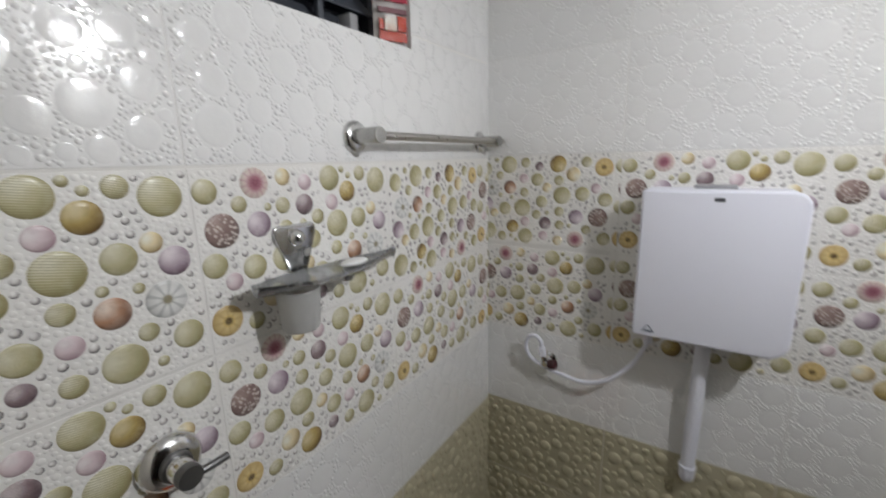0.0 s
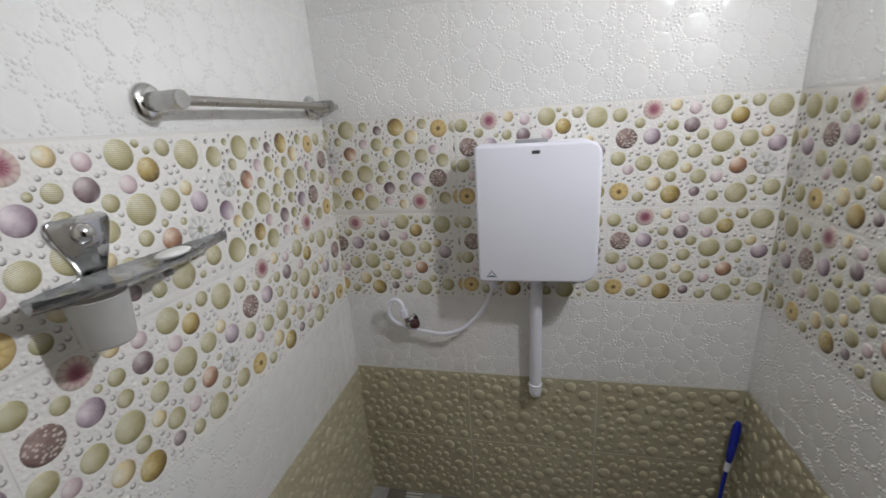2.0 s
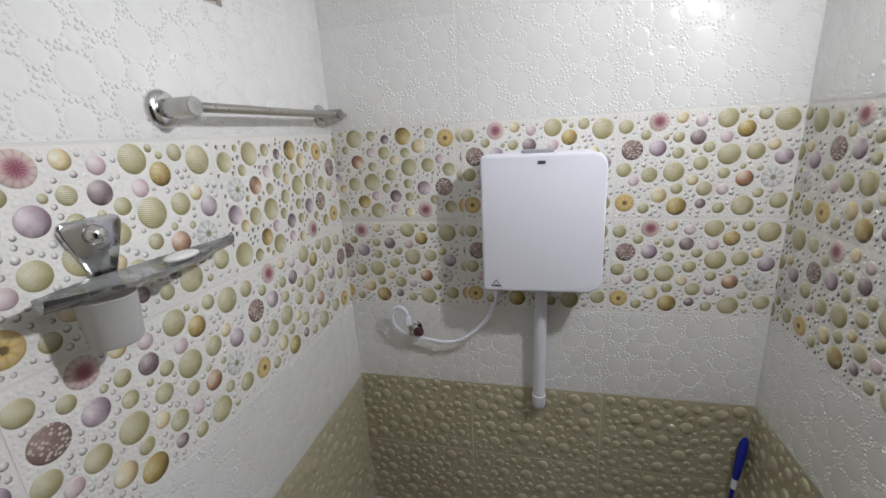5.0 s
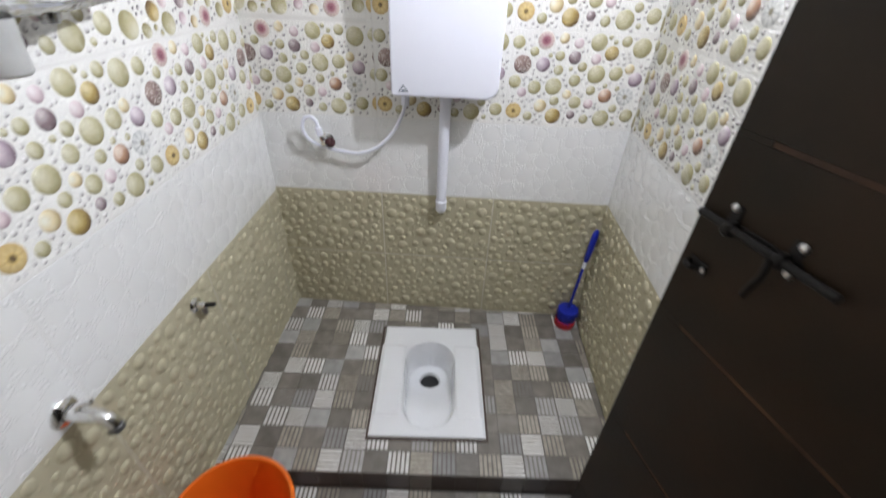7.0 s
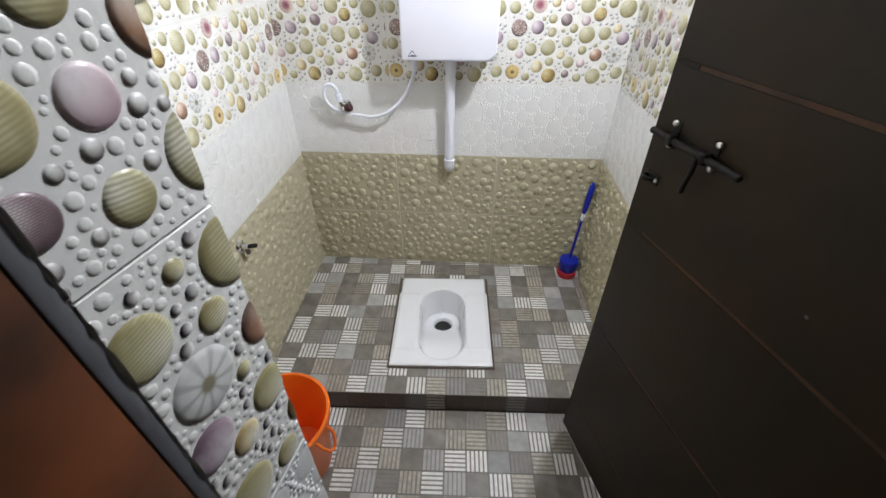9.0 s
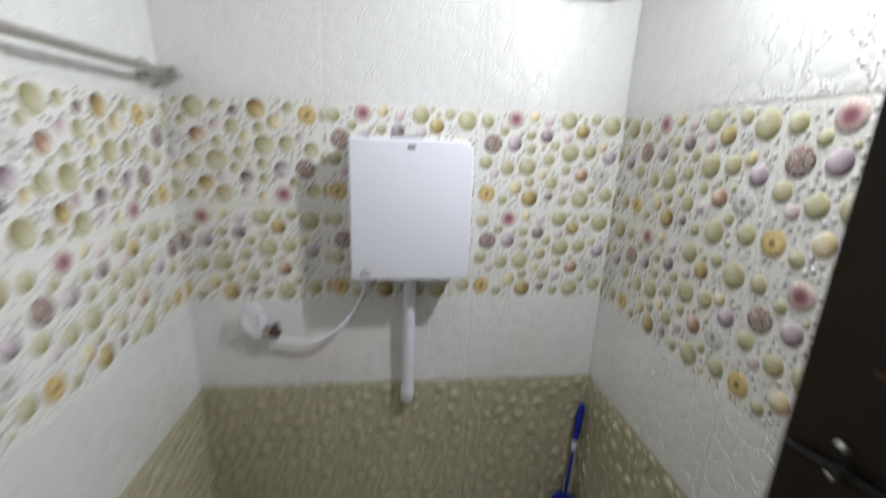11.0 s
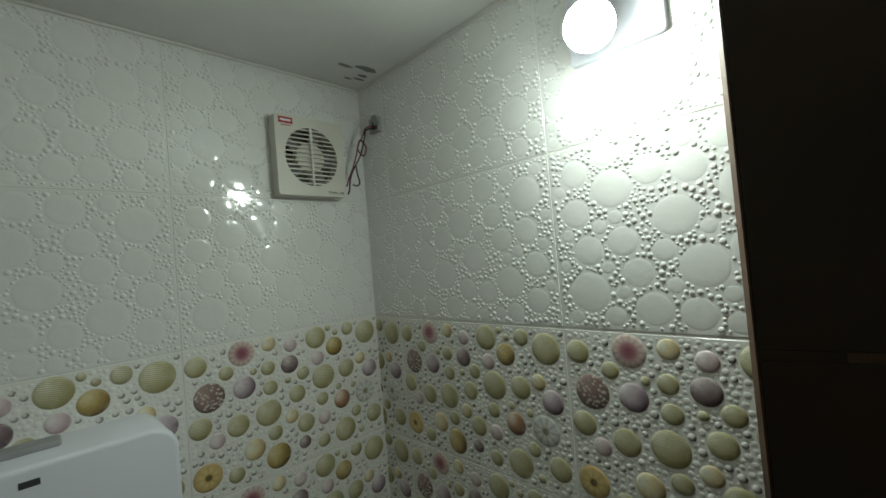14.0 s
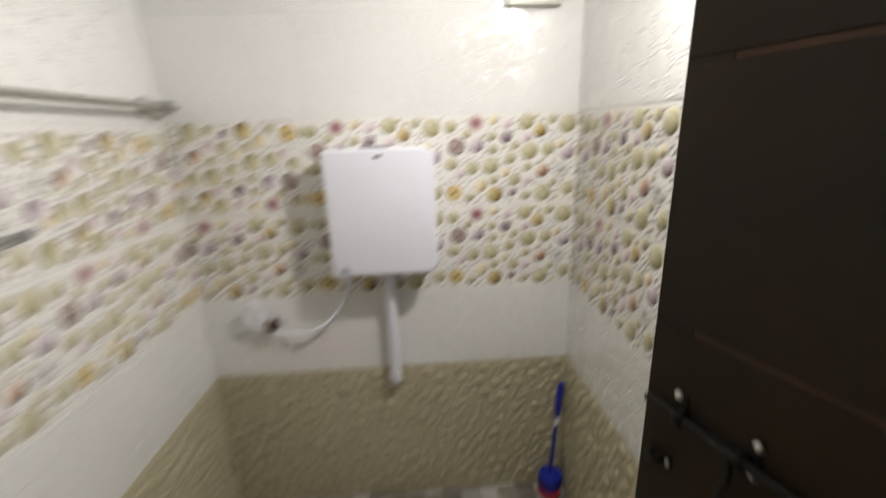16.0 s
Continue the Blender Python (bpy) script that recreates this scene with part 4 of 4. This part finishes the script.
small = root("angle_tap", Matrix(), "small dark chrome angle tap on the olive tiles", "tap")
SM = Matrix.Translation((0, 0.970, 0.636)) @ ON_LEFT
part("flange", lathe([(0.025, 0), (0.025, 0.003), (0.017, 0.010), (0.011, 0.011)], 28, None, SM), M_CHROME, small)
part("body", lathe([(0.010, 0.008), (0.010, 0.030), (0.0085, 0.033), (0, 0.0335)], 20, None, SM), M_CHROME, small)
part("outlet", rod((0.024, 0.970, 0.636), (0.024, 0.970, 0.606), 0.0085, 16, 0.001), M_DARKMETAL, small)
part("lever", rod((0.031, 0.970, 0.637), (0.060, 0.975, 0.639), 0.0075, 12, 0.002), M_BOLT, small, "black lever")

# sachet on the window sill
pack = root("sachet", pose(-0.034, 1.149, WIN[2], 0, 0, 64), "silver foil sachet with red and orange print standing in the window", "packet")
bm = bmesh.new()
cols = []
for j in range(15):
    v = j / 14
    cols.append([[bm.verts.new(((u - 0.5) * 0.088, s * (0.013 * math.sin(math.pi * u) * math.sin(math.pi * min(max(v, 0.03), 0.97)) + 0.0006), 0.001 + 0.135 * v)) for u in [i / 10 for i in range(11)]]
                 for s in (-1, 1)])
for a, b in zip(cols, cols[1:]):
    for s in (0, 1):
        for i in range(10):
            bm.faces.new((a[s][i], a[s][i + 1], b[s][i + 1], b[s][i]))
    for i in (0, 10):
        bm.faces.new((a[0][i], a[1][i], b[1][i], b[0][i]))
bmesh.ops.recalc_face_normals(bm, faces=bm.faces)
part("pouch", bm, M_FOIL, pack, "crumpled silver and white foil")
for x0_, z0_, x1_, z1_, mm, words in ((-0.040, 0.100, 0.040, 0.120, M_LABEL_RED, "red band"), (-0.038, 0.074, 0.038, 0.086, M_MAROON, "maroon band"),
                                       (-0.022, 0.036, 0.010, 0.066, M_PACKWHITE, "white printed patch"), (0.012, 0.036, 0.036, 0.070, M_PACK, "orange-red print"),
                                       (-0.036, 0.012, 0.036, 0.034, M_PACK, "orange-red print"), (-0.036, 0.036, -0.024, 0.060, M_PACK, "orange-red print")):
    for y0_, y1_ in ((-0.0165, -0.0120), (0.0120, 0.0165)):
        part("print", box(x0_, y0_, z0_, x1_, y1_, z1_, 0.001), mm, pack, words, False)

# ---- things: lower floor ----
bucket = root("bucket", Matrix.Translation((0.205, 0.572, 0.0)), "bright orange plastic bucket standing on the lower floor", "bucket")
part("shell", lathe([(0, 0.004), (0.108, 0.004), (0.118, 0.0), (0.121, 0.004), (0.150, 0.262), (0.158, 0.264), (0.160, 0.272), (0.160, 0.284), (0.156, 0.288),
                     (0.150, 0.287), (0.146, 0.278), (0.118, 0.014), (0.110, 0.009), (0, 0.009)], 56), M_ORANGE, bucket)
for a in (-14, 166):
    part("ear", tube([(0.150, -0.030, 0.258), (0.172, -0.028, 0.238), (0.180, -0.016, 0.205), (0.181, 0.0, 0.192), (0.180, 0.016, 0.205), (0.172, 0.028, 0.238), (0.150, 0.030, 0.258)], 0.0052, 10, 5),
         M_ORANGE, bucket, "loop ear of the bucket", True, Matrix.Rotation(radians(a), 4, "Z"))

# ---- things: by the ceiling ----
fan = root("exhaust_fan", Matrix(), "yellowed white square exhaust fan with a round louvred grille", "fan")
FX, FZ, FY = 1.1715, 2.009, 1.567
bm = bmesh.new()
sq = [bm.verts.new((x, z, 0)) for x, z in rounded(-0.0855, -0.0925, 0.0855, 0.0925, (0.006,) * 4, 3)]
ringv = [bm.verts.new((0.066 * math.cos(2 * math.pi * k / 64), 0.069 * math.sin(2 * math.pi * k / 64), 0)) for k in range(64)]
loop_edges = [bm.edges.new((sq[k], sq[(k + 1) % len(sq)])) for k in range(len(sq))] + [bm.edges.new((ringv[k], ringv[(k + 1) % 64])) for k in range(64)]
bmesh.ops.triangle_fill(bm, use_beauty=True, use_dissolve=False, edges=loop_edges)
ext = bmesh.ops.extrude_face_region(bm, geom=bm.faces[:])
for v in [g for g in ext["geom"] if isinstance(g, bmesh.types.BMVert)]:
    v.co.z -= 0.0325
bmesh.ops.recalc_face_normals(bm, faces=bm.faces)
F_FAN = Matrix(((1, 0, 0, FX), (0, 0, -1, FY), (0, 1, 0, FZ), (0, 0, 0, 1)))
part("casing", bm, M_FANWHITE, fan, "", False, F_FAN)
part("recess", lathe([(0.074, -0.028), (0, -0.028)], 48), M_FANDARK, fan, "dark fan recess", False, F_FAN)
part("hub", lathe([(0.036, -0.027), (0.036, -0.010), (0.033, -0.0075), (0, -0.007)], 36), M_FANWHITE, fan, "", True, F_FAN)
for k in range(5):
    bm = box(0.030, -0.018, -0.0015, 0.068, 0.018, 0.0015, 0.001)
    part("blade", bm, M_PVCGREY, fan, "", False, F_FAN @ Matrix.Rotation(2 * math.pi * k / 5, 4, "Z") @ Matrix.Translation((0, 0, -0.018)) @ pose(0, 0, 0, 32, 0, 0))
for k in range(13):
    z = -0.063 + 0.0105 * k
    w = 0.957 * math.sqrt(max(0.0695 ** 2 - z * z, 0))
    part("louvre", box(-w, z - 0.0015, -0.005, w, z + 0.0015, -0.0005, 0.0006), M_FANWHITE, fan, "", False, F_FAN)
part("grille_bar", box(-0.0028, -0.069, -0.0055, 0.0028, 0.069, 0.0012, 0.001), M_FANWHITE, fan, "", False, F_FAN)
part("brand_patch", box(-0.076, 0.072, 0.0, -0.043, 0.086, 0.0008), M_LABEL_RED, fan, "small red badge", False, F_FAN)
part("badge_bar", box(-0.072, 0.0765, 0.0008, -0.047, 0.0815, 0.0012), M_LABEL_WHITE, fan, "pale bar on the badge", False, F_FAN)
part("badge_line", box(-0.071, 0.0665, 0.0, -0.048, 0.0683, 0.0006), M_LABEL_RED, fan, "thin red line", False, F_FAN)
lettering("CLEAN AIR", 0.0085, 0.0003, M_LABEL_DARK, F_FAN @ Matrix.Translation((0.057, -0.083, 0.0006)), fan)

jbox = root("junction_box", Matrix(), "small grey metal junction box in the side wall", "box")
bm = box(W - 0.010, 1.508, 2.082, W - 0.0005, 1.546, 2.088)
box(W - 0.010, 1.508, 2.114, W - 0.0005, 1.546, 2.120, bm=bm)
box(W - 0.010, 1.508, 2.088, W - 0.0005, 1.512, 2.114, bm=bm)
box(W - 0.010, 1.542, 2.088, W - 0.0005, 1.546, 2.114, bm=bm)
part("rim", bm, M_PVCGREY, jbox, "", False)
part("back", box(W - 0.003, 1.512, 2.088, W - 0.0005, 1.542, 2.114), M_FANDARK, jbox, "", False)
part("flap", box(-0.012, -0.014, 0, 0.012, 0.014, 0.0015), M_PVCGREY, jbox, "bent grey flap", False, Matrix.Translation((W - 0.016, 1.512, 2.108)) @ pose(0, 0, 0, 20, 62, 10))
wires = root("fan_wires", Matrix(), "loose red and black wires between fan and junction box", "wire")
part("red_wire", tube([(W - 0.006, 1.530, 2.098), (W - 0.030, 1.532, 2.092), (1.300, 1.538, 2.072), (1.286, 1.545, 2.040), (1.302, 1.545, 2.022), (1.312, 1.545, 2.045), (1.296, 1.548, 2.062),
                       (1.284, 1.552, 2.020), (1.272, 1.556, 1.985), (1.262, 1.560, 1.962), (1.2595, 1.566, 1.945)], 0.0019, 8, 6), M_WIRE_RED, wires)
part("black_wire", tube([(W - 0.006, 1.528, 2.094), (W - 0.032, 1.530, 2.085), (1.303, 1.536, 2.066), (1.298, 1.545, 2.035), (1.286, 1.546, 2.010), (1.276, 1.552, 1.990),
                         (1.266, 1.557, 1.965), (1.262, 1.560, 1.935), (1.2605, 1.566, 1.925)], 0.0019, 8, 6), M_WIRE_BLACK, wires)
part("black_wire", tube([(1.280, 1.550, 1.995), (1.284, 1.552, 1.975), (1.289, 1.553, 1.955), (1.284, 1.555, 1.946), (1.272, 1.558, 1.948)], 0.0019, 8, 6), M_WIRE_BLACK, wires)

lamp = root("wall_lamp", Matrix(), "lit white LED bulb in an angled holder on a square plate", "lamp")
PL_M = Matrix(((0, 0, -1, W), (-1, 0, 0, 0.935), (0, 1, 0, 2.098), (0, 0, 0, 1)))
part("plate", prism(rounded(-0.048, -0.066, 0.096, 0.078, (0.008,) * 4, 5), -0.001, 0.010, 0.003, 3), M_PVC, lamp, "white plastic mounting plate", True, PL_M)
tip, foot = Vector((1.232, 0.907, 2.028)), Vector((1.3255, 0.943, 2.106))
AX = Matrix.Translation(foot) @ (tip - foot).to_track_quat("Z", "Y").to_matrix().to_4x4()
part("holder", lathe([(0, -0.014), (0.032, -0.014), (0.032, 0.018), (0.028, 0.022), (0.028, 0.040), (0, 0.040)], 32), M_PVC, lamp, "white angled holder", True, AX)
body = part("bulb_body", lathe([(0.020, 0.040), (0.025, 0.052), (0.0325, 0.082), (0.0345, 0.092), (0.0345, 0.096), (0, 0.096)], 36), M_PVC, lamp, "white bulb body", True, AX)
for k in range(3):
    under(part("vent_slot", box(-0.0045, 0.0268 + 0.0012 * k, 0.060 + 0.005 * k, 0.0045, 0.0283 + 0.0012 * k, 0.0611 + 0.005 * k), M_PVCGREY, lamp, "dark vent slot", False, AX @ Matrix.Rotation(radians(-40), 4, "Z")), body)
under(part("diffuser", lathe([(0.0342, 0.0962), (0.0345, 0.0995), (0.0329, 0.1050), (0.0275, 0.1098), (0.0185, 0.1136), (0.009, 0.1155), (0, 0.1160)], 36), M_GLOW, lamp, "glowing round diffuser", True, AX), body)

# ---- tiles of the walls, course by course ----
JOINT = 0.0008


def rects_without(y0, y1, z0, z1, hole):
    """A rectangle less a hole, as up to four rectangles."""
    a, b, c, d = hole
    if y1 <= a or y0 >= b or z1 <= c or z0 >= d:
        return [(y0, y1, z0, z1)]
    out = []
    if z0 < c:
        out.append((y0, y1, z0, c))
    if z1 > d:
        out.append((y0, y1, d, z1))
    lo, hi = max(z0, c), min(z1, d)
    if y0 < a:
        out.append((y0, a, lo, hi))
    if y1 > b:
        out.append((b, y1, lo, hi))
    return out


for row in range(7):
    z = ZP + row * P + JOINT
    top = min(z + TILE_H, CEIL)
    for k, s in enumerate((0.434 - TW, 0.434, 0.434 + TW)):
        if row in (3, 4) and k == 0:
            # the corner tile was set further in, with a sliver closing the joint
            rise = 0.008 if row == 4 else -0.004
            lay(wall_back, F_BACK, DECOR_MESH, s - 0.0180, z + rise, 0.0, s + TW - 0.0192, z, top, turned=row == 4)
            lay(wall_back, F_BACK, DECOR_MESH, s + TW - 0.0184, z, 0.0, s + TW - JOINT, z, top)
            continue
        lay(wall_back, F_BACK, course_mesh(row, k), s + JOINT, z, 0.0, W, z, top, turned=row not in (3, 4) and (k + row) % 3 == 1)
    for k, y in enumerate((0.162 - TW, 0.162, 0.162 + TW, 0.162 + 2 * TW, 0.162 + 3 * TW)):
        drop = (0.013, 0.014, 0.015, 0.0145, 0.011, 0.008, 0.005)[row]
        for a, b, c, d in rects_without(y + JOINT, y + TW - JOINT, z - drop, top - drop, WIN):
            lay(wall_left, F_LEFT, course_mesh(row, k), y + JOINT, z - drop, max(a, FRONT), min(b, D), c, d, turned=(row == 4 and k == 3) or (row not in (3, 4) and (k + row) % 3 == 1))
    for k, y in enumerate((1.498 + TW, 1.498, 1.498 - TW, 1.498 - 2 * TW)):
        s, drop = D - y, (0, 0, 0.003, 0.006, 0.007, 0.004, 0.002)[row]
        lay(wall_right, F_RIGHT, course_mesh(row, k), s + JOINT, z - drop, 0.0, D - 0.20, z - drop, top - drop, turned=(row not in (3, 4) and (k + row) % 3 == 1))
# low strips beside the lower floor
for k, y in enumerate((0.155 - TW, 0.155, 0.155 + TW)):
    lay(wall_left, F_LEFT, OLIVE[k % 2], y + JOINT, ZP - P + JOINT, max(y, FRONT), 0.78, 0.0, ZP - JOINT)
for k, y in enumerate((1.508 - TW, 1.508 - 2 * TW)):
    lay(wall_right, F_RIGHT, OLIVE[k % 2], D - y + JOINT, ZP - P + JOINT, D - 0.83, D - 0.20, 0.0, ZP - JOINT)
# tiled reveal of the doorway
F_REVEAL = Matrix.Translation((0.5875, 0.0385, 0)) @ Matrix.Rotation(radians(-9.5), 4, "Z") @ Matrix(((0, 0, 1, 0), (1, 0, 0, 0), (0, 1, 0, 0), (0, 0, 0, 1)))
for row in range(7):
    z = ZP + row * P + JOINT
    if row == 4:
        lay(wall_front, F_REVEAL, DECOR_MESH, -0.225, z + 0.014, 0.0, 0.098, z + 0.014, z + TILE_H + 0.013)
    else:
        lay(wall_front, F_REVEAL, course_mesh(row, 1), -0.018, z + 0.014, 0.0, 0.098, z + 0.014, min(z + TILE_H + 0.014, 2.085), turned=row == 3)

# ---- floor squares ----
SQ, SQ_T = 0.0768, 0.006


def square_mesh(base, slat=None, w=SQ - 0.0011, h=SQ - 0.0011, count=5):
    v, f, m = [], [], []

    def block(x0, y0, x1, y1, z0, z1, b, mi):
        i = len(v)
        for z, d in ((z0, 0), (z1 - b, 0), (z1, b)):
            v.extend([(x0 + d, y0 + d, z), (x1 - d, y0 + d, z), (x1 - d, y1 - d, z), (x0 + d, y1 - d, z)])
        for a in (0, 4):
            for k in range(4):
                j = (k + 1) % 4
                f.append((i + a + k, i + a + j, i + a + 4 + j, i + a + 4 + k))
        f.append((i + 8, i + 9, i + 10, i + 11))
        m.extend([mi] * 9)

    block(-w / 2, -h / 2, w / 2, h / 2, -SQ_T, 0, 0.0006, 0)
    if slat:
        step = h / count
        for k in range(count):
            y = -h / 2 + step * (k + 0.5)
            block(-w / 2 + 0.002, y - step * 0.31, w / 2 - 0.002, y + step * 0.31, -0.001, 0.0005, 0.0004, 1)
    me = bpy.data.meshes.new("square_tile")
    me.from_pydata(v, [], f)
    me.materials.append(base)
    if slat:
        me.materials.append(slat)
    me.polygons.foreach_set("material_index", m)
    me.update()
    return me


PLAIN = [square_mesh(M_SQ[0]), square_mesh(M_SQ[1])]
STRIPED = [square_mesh(M_SQ[0], s) for s in M_SLAT] + [square_mesh(M_SLAT[2], M_SQ[1])]
KINDS = {"P": (PLAIN[0], 0), "o": (PLAIN[1], 0), "W": (STRIPED[0], 90), "w": (STRIPED[0], 0), "T": (STRIPED[1], 90), "t": (STRIPED[1], 0),
         "K": (STRIPED[3], 90), "G": (STRIPED[2], 90), "g": (STRIPED[2], 0)}
# capitals: slats pointing to the back wall; small letters: slats across; front row first
RAISED = ("WPoTwKPWtKgTwKPTPw", "wPTPKwWPKTWPKwTPWo", "PWwoPTPoWPTPPTwKPT", "WgKwTPWPPTPKtPKwtP", "wPPWtGPPPPPPtGPTWP", "PwWoPTPPPPPPgtTPow", "PTPPoWPPPPPPoWwoPt",
          "otPtWPPPPPPPwPtoPT", "WoPTwKPtPWPowPTPoP", "PWtPPwtWPPtPowTPWo", "oPwoPtwPPtwPTowPwt", "PtPWPwPPtoWPTPwPoP")
LOWER = ("PwTWTPKwTPGtWoGPTw", "WPoKPTwKPTtGoWtPKw", "tKPwTwTPKwWoGtWPoT", "PTWPwKgTwKPWtPPWgK", "wPKTPoWtPGwTPKtWPo", "TWPoKwPTwPtKWoPGTP")


def put_square(owner, me, x, y, z, turn):
    ob = new("square_tile", me)
    ob.parent = owner
    ob.matrix_basis = (owner.matrix_basis.inverted() @ F_FLOOR @ pose(x, y, z, 0, 0, turn))


inv_pan = PAN_M.inverted()
COL = 0.0615                         # middle of the first column
for i in range(-1, 18):
    x = COL + SQ * i
    for j in range(0, 12):
        y = SQ * (j + 0.5) + 0.002
        me, turn = KINDS[RAISED[j][i % 18]]
        p = F_FLOOR @ Vector((x, y, 0))
        q = inv_pan @ p
        if -0.03 < p.x < W + 0.03 and p.y < D + 0.03 and not (abs(q.x) < 0.207 and abs(q.y) < 0.262):
            put_square(plat, me, x, y, ZP, turn)
    for j in range(0, 10):
        y = -SQ * (j + 0.5)
        me, turn = KINDS[LOWER[j % 6][i % 18]]
        p = F_FLOOR @ Vector((x, y, 0))
        if -0.03 < p.x < W + 0.08 and p.y > 0.06:
            put_square(floor, me, x, y, 0.0, turn)
# riser of the step
riser_plain = square_mesh(M_RISER, None, SQ - 0.001, ZP - 0.004)
riser_slat = square_mesh(M_RISER, M_SLAT[2], SQ - 0.001, ZP - 0.004)
for i in range(-1, 19):
    ob = new("riser_tile", riser_slat if i in (8, 12) else riser_plain)
    ob.parent = plat
    ob.matrix_basis = pose(COL + SQ * i, 0.0025, ZP / 2 - 0.001, 90, 0, 0)
